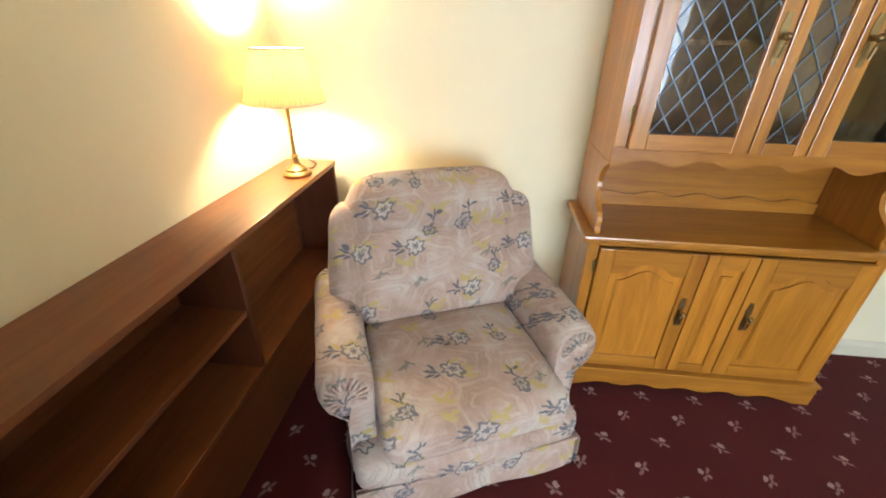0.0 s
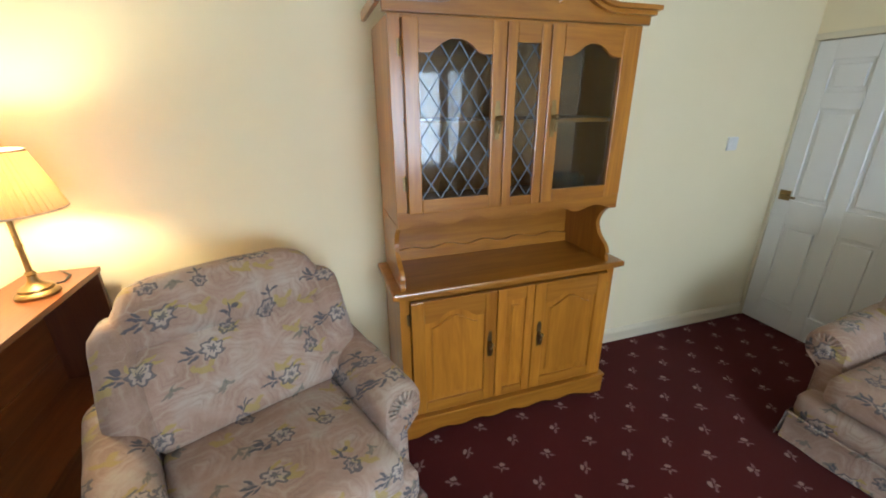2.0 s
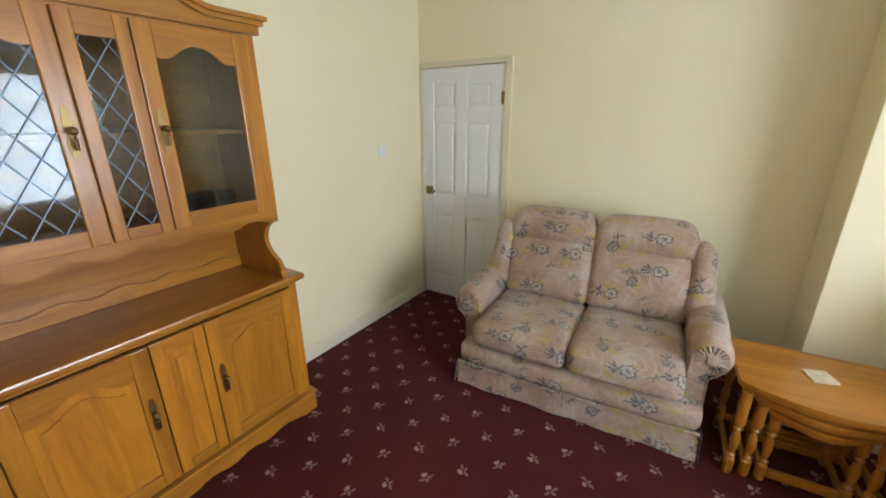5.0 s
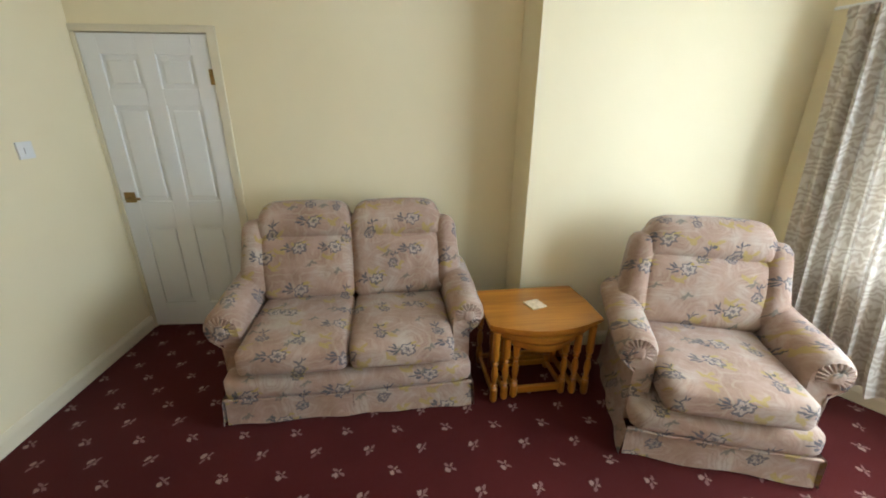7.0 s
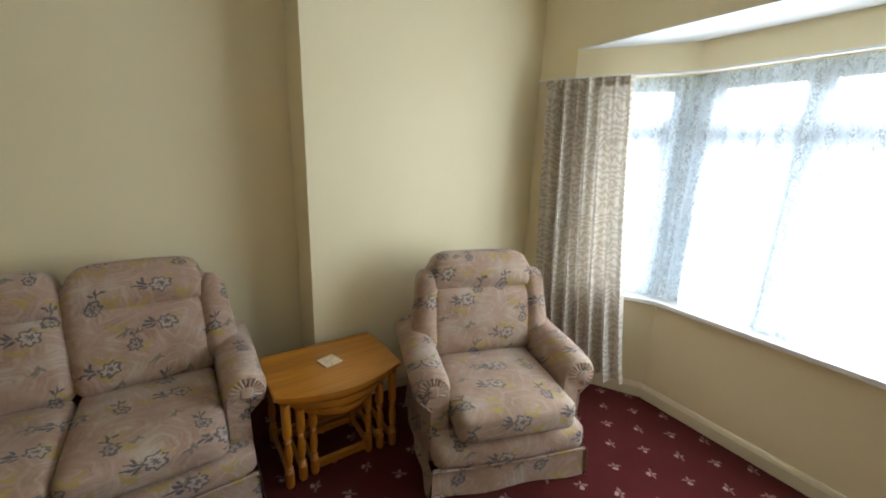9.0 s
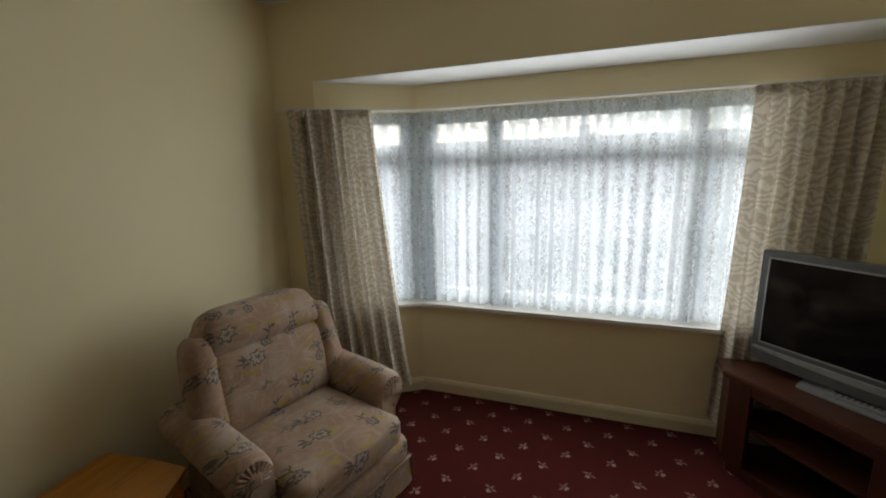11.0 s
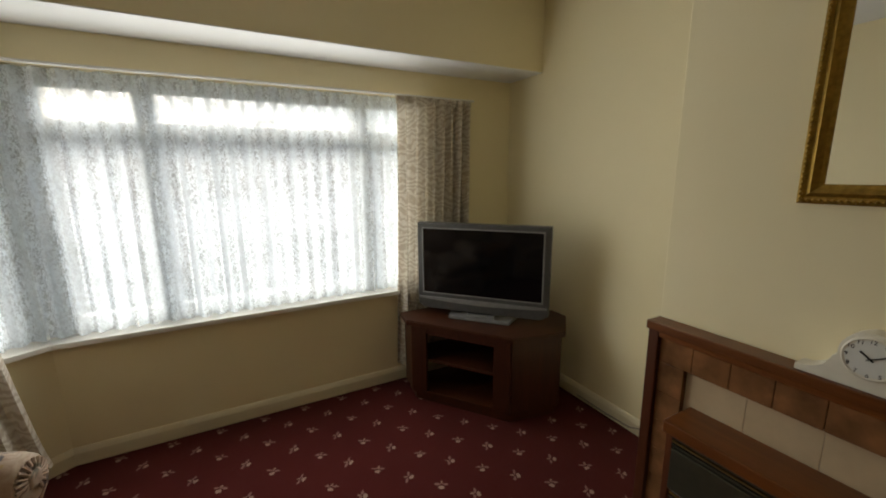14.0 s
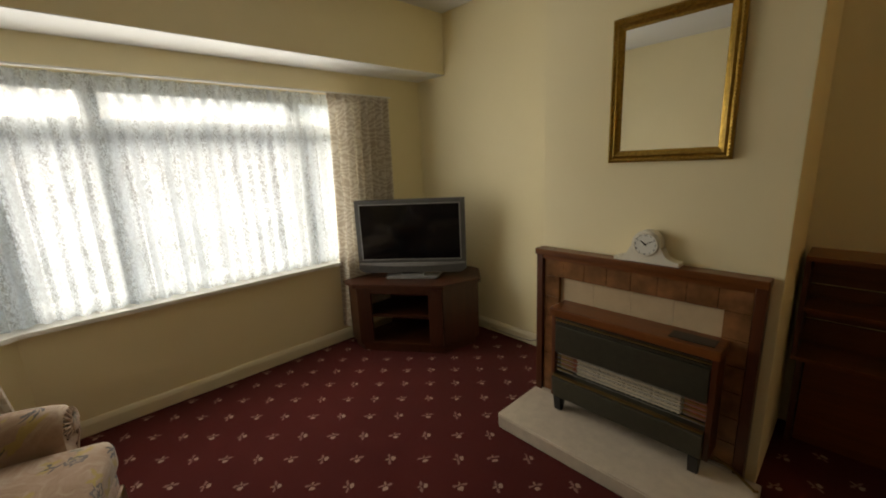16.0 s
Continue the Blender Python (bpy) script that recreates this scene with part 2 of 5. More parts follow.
def net_cloth():
    """White lace: partly clear, partly a thin scattering weave."""
    m = Mat("net_lace", 0.9, spec=0.1)
    v = m.coords()
    m.colour((0.86, 0.88, 0.90))
    lace = m.noise(m.coords((1, 1, 0.7)), 62, 4, 0.7, 1.2)
    clear = m.ramp(lace, [(0.44, (0.10,) * 3), (0.58, (0.50,) * 3)])
    gather = m.node("TexWave", Scale=3.6, Distortion=2.2, Detail=2.0)
    gather.inputs["Detail Scale"].default_value = 1.2
    m.link(m.coords((1, 1, 0.12)), gather.inputs["Vector"])
    clear = m.math("MULTIPLY", clear, m.math("MULTIPLY_ADD", gather.outputs["Fac"], 0.75, 0.45))
    trans = m.node("BsdfTranslucent", Color=(0.88, 0.95, 1.0, 1))
    hole = m.node("BsdfTransparent")
    cloth, mixer = m.node("MixShader", Fac=0.85), m.node("MixShader")
    m.link(m.b.outputs[0], cloth.inputs[1])
    m.link(trans.outputs[0], cloth.inputs[2])
    m.link(clear, mixer.inputs[0])
    m.link(cloth.outputs[0], mixer.inputs[1])
    m.link(hole.outputs[0], mixer.inputs[2])
    m.link(mixer.outputs[0], m.t.nodes["Material Output"].inputs["Surface"])
    return m.m


def shade_cloth():
    m = Mat("lampshade_cloth", 0.9, spec=0.1)
    m.colour((0.70, 0.50, 0.26))
    trans = m.node("BsdfTranslucent", Color=(0.38, 0.19, 0.055, 1))
    mixer = m.node("MixShader", Fac=0.18)
    m.link(m.b.outputs[0], mixer.inputs[1])
    m.link(trans.outputs[0], mixer.inputs[2])
    m.link(mixer.outputs[0], m.t.nodes["Material Output"].inputs["Surface"])
    return m.m


def glass(name, tint=(1, 1, 1), rough=0.0):
    m = Mat(name)
    g = m.node("BsdfGlossy", Roughness=0.02)
    tr = m.node("BsdfTransparent", Color=(*tint, 1))
    mixer, fres = m.node("MixShader"), m.node("Fresnel", IOR=1.5)
    m.link(fres.outputs[0], mixer.inputs[0])
    m.link(tr.outputs[0], mixer.inputs[1])
    m.link(g.outputs[0], mixer.inputs[2])
    m.link(mixer.outputs[0], m.t.nodes["Material Output"].inputs["Surface"])
    return m.m


M = dict(
    wall=paint("cream_wall_paint", (0.81, 0.71, 0.46), (0.85, 0.75, 0.50)),
    white=paint("white_ceiling_paint", (0.78, 0.78, 0.77), (0.82, 0.82, 0.81), 0.8),
    gloss=paint("white_gloss_paint", (0.76, 0.75, 0.71), (0.80, 0.79, 0.75), 0.35, 0.03),
    skirt=paint("cream_gloss_paint", (0.68, 0.60, 0.42), (0.74, 0.67, 0.49), 0.4, 0.03),
    carpet=carpet(), cloth=tapestry(), curtain=curtain_cloth(), net=net_cloth(), shade=shade_cloth(),
    oak_z=wood("honey_oak_upright", (0.27, 0.085, 0.005), (0.59, 0.245, 0.020), 2, 0.32, 0.7, 0.45),
    oak_x=wood("honey_oak_lengthwise", (0.24, 0.076, 0.005), (0.53, 0.22, 0.020), 0, 0.30, 0.7, 0.5),
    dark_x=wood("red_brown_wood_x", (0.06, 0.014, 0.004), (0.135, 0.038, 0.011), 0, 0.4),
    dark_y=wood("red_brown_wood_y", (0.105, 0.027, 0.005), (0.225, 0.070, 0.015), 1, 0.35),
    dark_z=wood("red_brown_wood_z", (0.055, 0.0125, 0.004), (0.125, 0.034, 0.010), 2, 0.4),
    stand_x=wood("dark_stand_wood", (0.032, 0.008, 0.003), (0.080, 0.022, 0.007), 0, 0.4), stand_z=wood("dark_stand_wood_upright", (0.028, 0.007, 0.003), (0.070, 0.019, 0.006), 2, 0.4),
    brass=plain("aged_brass", (0.27, 0.18, 0.07), 0.42, 1.0), gold=plain("gilt_frame", (0.36, 0.22, 0.05), 0.38, 0.9, 0.25, 60),
    lead=plain("lead_strip", (0.16, 0.17, 0.18), 0.45, 0.8), black=plain("black_plastic", (0.012, 0.012, 0.013), 0.4),
    screen=plain("screen_glass", (0.004, 0.004, 0.005), 0.08), silver=plain("grey_silver_plastic", (0.10, 0.10, 0.10), 0.4, 0.3),
    pale=plain("pale_silver_plastic", (0.27, 0.27, 0.27), 0.4, 0.3), dkgreen=plain("dark_bronze_metal", (0.052, 0.048, 0.032), 0.45, 0.4),
    tile=plain("beige_hearth_tile", (0.50, 0.38, 0.25), 0.3, 0, 0.08, 12), marble=plain("brown_mottled_tile", (0.21, 0.095, 0.04), 0.25, 0, 0.45, 9),
    stone=plain("cream_hearth_stone", (0.50, 0.43, 0.35), 0.4, 0, 0.08, 20), ivory=plain("ivory_resin", (0.74, 0.70, 0.60), 0.45, 0, 0.04),
    face=plain("clock_face", (0.72, 0.72, 0.68), 0.4, 0, 0.03), cord=plain("grey_cord", (0.30, 0.27, 0.22), 0.6),
    upvc=plain("white_window_frame", (0.78, 0.80, 0.82), 0.35, 0, 0.02), pane=glass("window_glass"), dim=glass("cabinet_glass", (0.80, 0.82, 0.80)),
    clearware=glass("drinking_glass", (0.82, 0.84, 0.86)), radiant=plain("pale_fire_ceramic", (0.62, 0.55, 0.43), 0.6, 0, 0.15, 40),
    ember=plain("red_coal_panel", (0.30, 0.06, 0.025), 0.6, 0, 0.4, 40), brick=plain("red_house_brick", (0.30, 0.13, 0.085), 0.9, 0, 0.25, 14),
    roof=plain("grey_roof_tile", (0.12, 0.10, 0.095), 0.9, 0, 0.3, 6), grass=plain("pale_paving", (0.30, 0.29, 0.28), 0.95, 0, 0.2, 3),
    leaf=plain("hedge_leaf", (0.035, 0.06, 0.02), 0.8, 0, 0.4, 9), paper=plain("cork_coaster", (0.62, 0.50, 0.34), 0.7, 0, 0.2, 50),
)
mirror_mat = Mat("mirror_silver", 0.01, 1.0)
mirror_mat.colour((0.88, 0.89, 0.88))
M["mirror"] = mirror_mat.m


# ---- mesh helpers ----
ORIGIN = {}


def thing(name, loc=(0, 0, 0), rz=0.0, label="", category="", group="", local=False):
    """An Empty at a thing's base. Unless local, its parts are given in world coordinates."""
    e = new(name)
    e.empty_display_size = 0.1
    e.matrix_basis = pose(*loc, 0, 0, rz)
    ORIGIN[e.name] = Matrix.Identity(4) if local else e.matrix_basis.inverted()
    return tagged(e, label, category, group)


def part(name, bm, material, parent=None, label="", smooth=False):
    me = bpy.data.meshes.new(name)
    if parent is not None:
        bm.transform(ORIGIN[parent.name])
    bmesh.ops.recalc_face_normals(bm, faces=bm.faces)
    bm.to_mesh(me)
    bm.free()
    me.materials.append(M[material])
    if smooth:
        me.shade_smooth()
        me.set_sharp_from_angle(angle=radians(40))
    ob = new(name, me)
    if parent is not None:
        ob.parent = parent
        ORIGIN[ob.name] = ORIGIN[parent.name]
    if label:
        ob["label"] = label
    return ob


def structure(name, bm, material, label="", category=""):
    ob = part(name, bm, material)
    return tagged(ob, label, category, kind="structure")


def block(bm, x0, x1, y0, y1, z0, z1, bevel=0.0, m=None):
    """A box, with its edges rounded off by bevel."""
    b = bmesh.new()
    bmesh.ops.create_cube(b, size=1)
    for v in b.verts:
        v.co = Vector(((x0 + x1) / 2 + v.co.x * (x1 - x0), (y0 + y1) / 2 + v.co.y * (y1 - y0), (z0 + z1) / 2 + v.co.z * (z1 - z0)))
    if bevel:
        bmesh.ops.bevel(b, geom=b.edges[:], offset=bevel, segments=2, affect="EDGES", profile=0.6)
    return join(bm, b, m)


def join(bm, b, m=None):
    if m is not None:
        b.transform(m)
    me = bpy.data.meshes.new("tmp")
    b.to_mesh(me)
    b.free()
    bm.from_mesh(me)
    bpy.data.meshes.remove(me)
    return bm


def box(*a, **k):
    return block(bmesh.new(), *a, **k)


def prism(pts, d0, d1, axis="y", bevel=0.0, m=None, bm=None):
    """An outline (in xz for y, yz for x, xy for z) drawn out from d0 to d1."""
    b = bmesh.new()

    def at(p, d):
        return {"y": (p[0], d, p[1]), "x": (d, p[0], p[1]), "z": (p[0], p[1], d)}[axis]
    lo = [b.verts.new(at(p, d0)) for p in pts]
    hi = [b.verts.new(at(p, d1)) for p in pts]
    bot = b.faces.new(lo)
    top = b.faces.new(hi[::-1])
    for i in range(len(pts)):
        j = (i + 1) % len(pts)
        b.faces.new((lo[i], lo[j], hi[j], hi[i]))
    if bevel:
        bmesh.ops.bevel(b, geom=list(top.edges) + list(bot.edges), offset=bevel, segments=2, affect="EDGES")
    return join(bm if bm is not None else bmesh.new(), b, m)


def lathe(profile, m=None, seg=20, bm=None):
    """A turned shape about z: a list of (radius, z)."""
    b = bmesh.new()
    rings = []
    for r, z in profile:
        rings.append([b.verts.new((max(r, 1e-4) * math.cos(a), max(r, 1e-4) * math.sin(a), z)) for a in [2 * math.pi * i / seg for i in range(seg)]])
    for a, c in zip(rings, rings[1:]):
        for i in range(seg):
            j = (i + 1) % seg
            b.faces.new((a[i], a[j], c[j], c[i]))
    b.faces.new(rings[0][::-1])
    b.faces.new(rings[-1])
    return join(bm if bm is not None else bmesh.new(), b, m)


def tube(pts, r, seg=8, bm=None):
    """A round bar along points."""
    b = bmesh.new()
    pts = [Vector(p) for p in pts]
    rings = []
    for i, p in enumerate(pts):
        d = (pts[min(i + 1, len(pts) - 1)] - pts[max(i - 1, 0)]).normalized()
        q = d.to_track_quat("Z", "Y")
        rings.append([b.verts.new(p + q @ Vector((r * math.cos(t), r * math.sin(t), 0))) for t in [2 * math.pi * k / seg for k in range(seg)]])
    for a, c in zip(rings, rings[1:]):
        for i in range(seg):
            j = (i + 1) % seg
            b.faces.new((a[i], a[j], c[j], c[i]))
    b.faces.new(rings[0][::-1])
    b.faces.new(rings[-1])
    return join(bm if bm is not None else bmesh.new(), b)


def soft_box(cx, cy, cz, sx, sy, sz, r, puff=(0, 0, 0), m=None, bm=None, n=12, lumps=0.004, shape=None):
    """A cushion: a box with fully rounded edges, whose faces bulge by puff."""
    b = bmesh.new()
    bmesh.ops.create_cube(b, size=2)
    bmesh.ops.subdivide_edges(b, edges=b.edges[:], cuts=n - 1, use_grid_fill=True)
    h = Vector((sx / 2, sy / 2, sz / 2))
    r = min(r, *h)
    for v in b.verts:
        u = Vector([math.copysign(abs(c) ** 0.75, c) for c in v.co])
        p = Vector(a * c for a, c in zip(u, h))
        core = Vector(max(-(s - r), min(s - r, c)) for c, s in zip(p, h))
        d = p - core
        if d.length > 1e-9:
            big = max(abs(d.x), abs(d.y), abs(d.z))
            p = core + d.normalized() * big
        for k in range(3):
            i, j = (k + 1) % 3, (k + 2) % 3
            p[k] += u[k] * puff[k] * (1 - u[i] ** 2) * (1 - u[j] ** 2)
        p += Vector((1, 1, 1)) * lumps * noise.noise(p * 9 + Vector((cx * 7, cy * 5, cz)))
        if shape:
            p = shape(p, u)
        v.co = p + Vector((cx, cy, cz))
    return join(bm if bm is not None else bmesh.new(), b, m)

# ---- the room ----
WEST_N, WEST_S, BREAST, EAST, EAST_S = -4.35, -4.22, -3.67, 0.0, -0.40
HEAD, SOFFIT, SILL, TOP = 2.75, 2.257, 0.72, 2.085
BAY, FRONT = -4.685, -4.32

structure("floor", box(-4.6, 0.3, -4.9, 0.2, -0.12, 0.0), "carpet", "dark red carpet with small pale sprig motifs", "carpet")
structure("ceiling", box(-4.6, 0.3, FRONT - 0.02, 0.2, HEAD, HEAD + 0.1), "white", "plain white ceiling", "ceiling")
structure("wall_north", box(-4.6, 0.3, 0.0, 0.15, 0, HEAD), "wall", "cream painted wall", "wall")
structure("wall_west_alcove", box(-4.6, WEST_N, -1.825, 0.0, 0, HEAD), "wall", "cream painted alcove wall", "wall")
structure("chimney_breast", box(-4.6, BREAST, -2.95, -1.825, 0, HEAD, 0.004), "wall", "cream painted chimney breast", "wall")
structure("wall_west", box(-4.6, WEST_S, -4.9, -2.95, 0, HEAD), "wall", "cream painted wall beside the bay", "wall")
structure("wall_east", block(box(EAST, 0.15, -2.69, -0.80, 0, HEAD), EAST, 0.15, -0.80, 0.0, 2.03, HEAD), "wall", "cream painted wall with a doorway", "wall")
structure("wall_east_pier", box(EAST_S, 0.15, FRONT - 0.12, -2.69, 0, HEAD, 0.004), "wall", "cream painted projecting wall", "wall")
structure("wall_south", box(-0.72, EAST_S, FRONT - 0.12, FRONT, 0, HEAD), "wall", "cream painted wall beside the bay", "wall")
structure("bay_lintel", box(WEST_S, -0.72, FRONT - 0.10, FRONT, SOFFIT + 0.006, HEAD), "wall", "cream painted beam over the bay", "beam")
structure("bay_ceiling", prism([(WEST_S, FRONT - 0.001), (-0.72, FRONT - 0.001), (-1.285, BAY - 0.05), (WEST_S, BAY - 0.05)], SOFFIT, SOFFIT + 0.005, "z"), "white", "white ceiling of the bay", "ceiling")
structure("bay_roof", box(-4.4, -0.6, -5.0, FRONT - 0.1, SOFFIT + 0.01, SOFFIT + 0.2), "roof", "roof over the bay", "roof")

# splayed side of the bay: along s from its inner corner, depth outwards
splay_a, splay_b = Vector((-0.72, FRONT, 0)), Vector((-1.285, BAY, 0))
splay_len = (splay_b - splay_a).length
splay = Matrix.Translation(splay_a) @ Matrix.Rotation(math.atan2(splay_b.y - splay_a.y, splay_b.x - splay_a.x), 4, "Z")
# in this frame x runs along the splay and +y lies outside
WIN_R = -3.46
structure("bay_wall_below", box(WEST_S, -1.285, BAY - 0.21, BAY, 0, SILL - 0.035), "wall", "cream painted bay wall under the window", "wall")
structure("bay_wall_pier", box(WEST_S, WIN_R, BAY - 0.21, BAY, SILL - 0.034, SOFFIT - 0.001), "wall", "cream painted wall beside the window", "wall")
structure("bay_wall_head", box(WIN_R + 0.0005, -1.285, BAY - 0.21, BAY, TOP, SOFFIT - 0.001), "wall", "cream painted wall over the window", "wall")
structure("bay_splay_below", box(0, splay_len + 0.06, 0, 0.21, 0, SILL - 0.035, m=splay), "wall", "cream painted splayed bay wall", "wall")
structure("bay_splay_pier", box(0, 0.10, 0, 0.21, SILL - 0.034, SOFFIT - 0.001, m=splay), "wall", "cream painted splayed wall beside the window", "wall")
structure("bay_splay_head", box(0.1005, splay_len + 0.06, 0, 0.21, TOP, SOFFIT - 0.001, m=splay), "wall", "cream painted splayed wall over the window", "wall")


def skirting(name, p, q, h=0.10, out=0.018):
    """A moulded board along the floor from p to q; the room lies to its left."""
    p, q = Vector((*p, 0)), Vector((*q, 0))
    d = q - p
    m = Matrix.Translation(p) @ Matrix.Rotation(math.atan2(d.y, d.x), 4, "Z")
    prof = [(0, 0.001), (out, 0.001), (out, h - 0.03), (out - 0.006, h - 0.012), (0.005, h), (0, h)]
    bm = prism(prof, 0, d.length, "x", m=m)
    return structure(name, bm, "skirt", "cream gloss skirting board", "skirting board")


skirting("baseboard_north", (0.0, 0.0), (WEST_N, 0.0))
skirting("baseboard_bay", (WEST_S, BAY), (-1.285, BAY))
skirting("baseboard_splay", (-1.285, BAY), (-0.72, FRONT))
skirting("baseboard_south", (-0.72, FRONT), (EAST_S, FRONT))
skirting("baseboard_pier", (EAST_S, FRONT), (EAST_S, -2.69))
skirting("baseboard_return", (EAST_S, -2.69), (0.0, -2.69))
skirting("baseboard_east", (0.0, -2.69), (0.0, -0.83))
skirting("baseboard_west", (WEST_S, -2.95), (WEST_S, BAY))

# window sill boards
b = box(WIN_R - 0.06, -1.26, BAY - 0.19, BAY + 0.045, SILL - 0.03, SILL, 0.006)
block(b, 0.08, splay_len + 0.01, -0.045, 0.19, SILL - 0.0305, SILL - 0.0005, 0.006, splay)
structure("window_sill", b, "gloss", "white painted window sill board", "window sill")


def window(name, x0, x1, z0, z1, mullions, transom, m, label):
    """A casement window in the plane y=0 of m, with panes."""
    w = thing(name, m.translation, 0, label, "window")
    w["kind"] = "structure"
    t = 0.035
    for a, c in ((x0, x0 + 0.06), (x1 - 0.06, x1)):
        part("frame_post", box(a, c, -t, t, z0, z1, 0.006, m), "upvc", w)
    part("frame_head", box(x0 + 0.06, x1 - 0.06, -t, t, z1 - 0.05, z1, 0.006, m), "upvc", w)
    part("frame_foot", box(x0 + 0.06, x1 - 0.06, -t, t, z0, z0 + 0.06, 0.006, m), "upvc", w)
    edges = [x0 + 0.06] + mullions + [x1 - 0.06]
    for c in mullions:
        part("mullion", box(c - 0.024, c + 0.024, -t, t, z0 + 0.06, z1 - 0.05, 0.006, m), "upvc", w)
    for i, (a, c) in enumerate(zip(edges, edges[1:])):
        a += 0.024 if i else 0
        c -= 0.024 if i < len(edges) - 2 else 0
        part("transom", box(a, c, -t, t, transom - 0.024, transom + 0.024, 0.006, m), "upvc", w)
        for lo, hi in ((z0 + 0.06, transom - 0.024), (transom + 0.024, z1 - 0.05)):
            bm = bmesh.new()
            for q in ((a, a + 0.022, lo, hi), (c - 0.022, c, lo, hi), (a + 0.022, c - 0.022, lo, lo + 0.022), (a + 0.022, c - 0.022, hi - 0.022, hi)):
                block(bm, q[0], q[1], -0.028, 0.02, q[2], q[3], 0.004, m)
            s = part("sash", bm, "upvc", w)
            g = part("pane", box(a + 0.020, c - 0.020, -0.003, 0.003, lo + 0.020, hi - 0.020, 0, m), "pane", s)
            g.visible_shadow = False
        hx = (a + c) / 2 if c - a > 0.8 else a + 0.02
        if c - a > 0.8:
            part("window_handle", tube([m @ Vector((hx - 0.07, -0.05, transom + 0.05)), m @ Vector((hx - 0.03, -0.06, transom + 0.075)), m @ Vector((hx + 0.05, -0.06, transom + 0.08))], 0.008), "pale", w, "silver window stay")
        else:
            part("window_handle", tube([m @ Vector((hx, -0.05, 1.15)), m @ Vector((hx, -0.06, 1.22)), m @ Vector((hx - 0.01, -0.06, 1.30))], 0.008), "pale", w, "silver casement handle")
    return w


structure("bay_corner_post", box(-1.292, -1.196, BAY - 0.195, BAY - 0.105, SILL, TOP, 0.01), "upvc", "white window corner post", "window post")
flip = Matrix.Translation((0, BAY - 0.15, 0)) @ Matrix.Rotation(math.pi, 4, "Z")
window("window_1", 1.294, -WIN_R, SILL, TOP, [1.81, 3.03], 1.81, flip, "white framed bay window with top lights")
window("window_2", 0.10, splay_len - 0.012, SILL, TOP, [], 1.81, splay @ Matrix.Translation((0, 0.15, 0)), "narrow white framed side light of the bay")


def drape(p, q, z0, z1, folds, depth, foot=None, steps=6, rows=14, seed=1, ruffle=0.0):
    """Hanging cloth from p to q at z1; at z0 it hangs between the foot points."""
    rng = random.Random(seed)
    bm = bmesh.new()
    foot = foot or (p, q)
    n = folds * steps
    ph = [rng.uniform(-0.5, 0.5) for _ in range(folds + 2)]
    am = [rng.uniform(0.6, 1.25) for _ in range(folds + 2)]
    p, q, fp, fq = Vector((*p, 0)), Vector((*q, 0)), Vector((*foot[0], 0)), Vector((*foot[1], 0))
    side = Vector((-(q - p).y, (q - p).x, 0)).normalized()
    grid = []
    for r in range(rows + 1):
        k = r / rows
        row = []
        a, c = fp.lerp(p, k ** 0.8), fq.lerp(q, k ** 0.8)
        for i in range(n + 1):
            u = i / n
            f = u * folds
            j = int(min(f, folds - 1e-6))
            w = math.sin(2 * math.pi * f + ph[j] * (1 - (2 * (f - j) - 1) ** 2) * (1 - 0.6 * k)) * am[j]
            w += 0.35 * math.sin(3.3 * math.pi * f * 0.37 + 4 * (1 - k) + seed)
            o = side * depth * w * (1.0 - 0.35 * k)
            co = a.lerp(c, u) + o
            co.z = z0 + (z1 - z0) * k + ruffle * math.sin(f * 9)
            row.append(bm.verts.new(co))
        grid.append(row)
    for r in range(rows):
        for i in range(n):
            bm.faces.new((grid[r][i], grid[r][i + 1], grid[r + 1][i + 1], grid[r + 1][i]))
    return bm


def hang(name, bm, mat, label, loc, cat):
    t = thing(name, loc, 0, label, cat)
    o = part("cloth", bm, mat, t, smooth=True)
    return t, o


t, o = hang("net_curtain", drape((-1.275, BAY - 0.024), (WIN_R, BAY - 0.024), SILL + 0.012, TOP - 0.004, 27, 0.022, steps=8, rows=10, seed=5), "net", "sheer white lace net curtain across the window", (-2.3, BAY - 0.03, SILL), "net curtain")
a, c = splay @ Vector((0.12, 0.035, 0)), splay @ Vector((splay_len + 0.01, 0.035, 0))
t, o = hang("net_curtain", drape((a.x, a.y), (c.x, c.y), SILL + 0.012, TOP - 0.004, 7, 0.024, steps=8, rows=10, seed=6), "net", "sheer white lace net curtain in the side light", (-1.0, -4.5, SILL), "net curtain")
t, o = hang("curtain", drape((-0.595, -4.205), (-1.07, -4.43), 0.16, 2.075, 7, 0.050, ((-0.72, -4.18), (-1.28, -4.46)), 10, 18, 3), "curtain", "full length beige patterned curtain drawn aside by the armchair", (-0.9, -4.4, 0.16), "curtain")
part("heading_tape", drape((-0.590, -4.203), (-1.075, -4.428), 2.03, 2.078, 14, 0.012, seed=9, rows=2), "curtain", t, smooth=True)
t2, o = hang("curtain", drape((-3.22, BAY + 0.075), (-3.80, BAY + 0.075), 0.15, 2.075, 8, 0.040, ((-3.17, BAY + 0.08), (-3.74, BAY + 0.08)), 10, 18, 4), "curtain", "full length beige patterned curtain behind the television", (-3.5, BAY + 0.07, 0.15), "curtain")
part("heading_tape", drape((-3.215, BAY + 0.073), (-3.805, BAY + 0.073), 2.03, 2.078, 15, 0.012, seed=8, rows=2), "curtain", t2, smooth=True)
rail = thing("curtain_rail", (-2.3, BAY + 0.05, 2.08), 0, "thin white plastic curtain rail round the bay", "curtain rail")
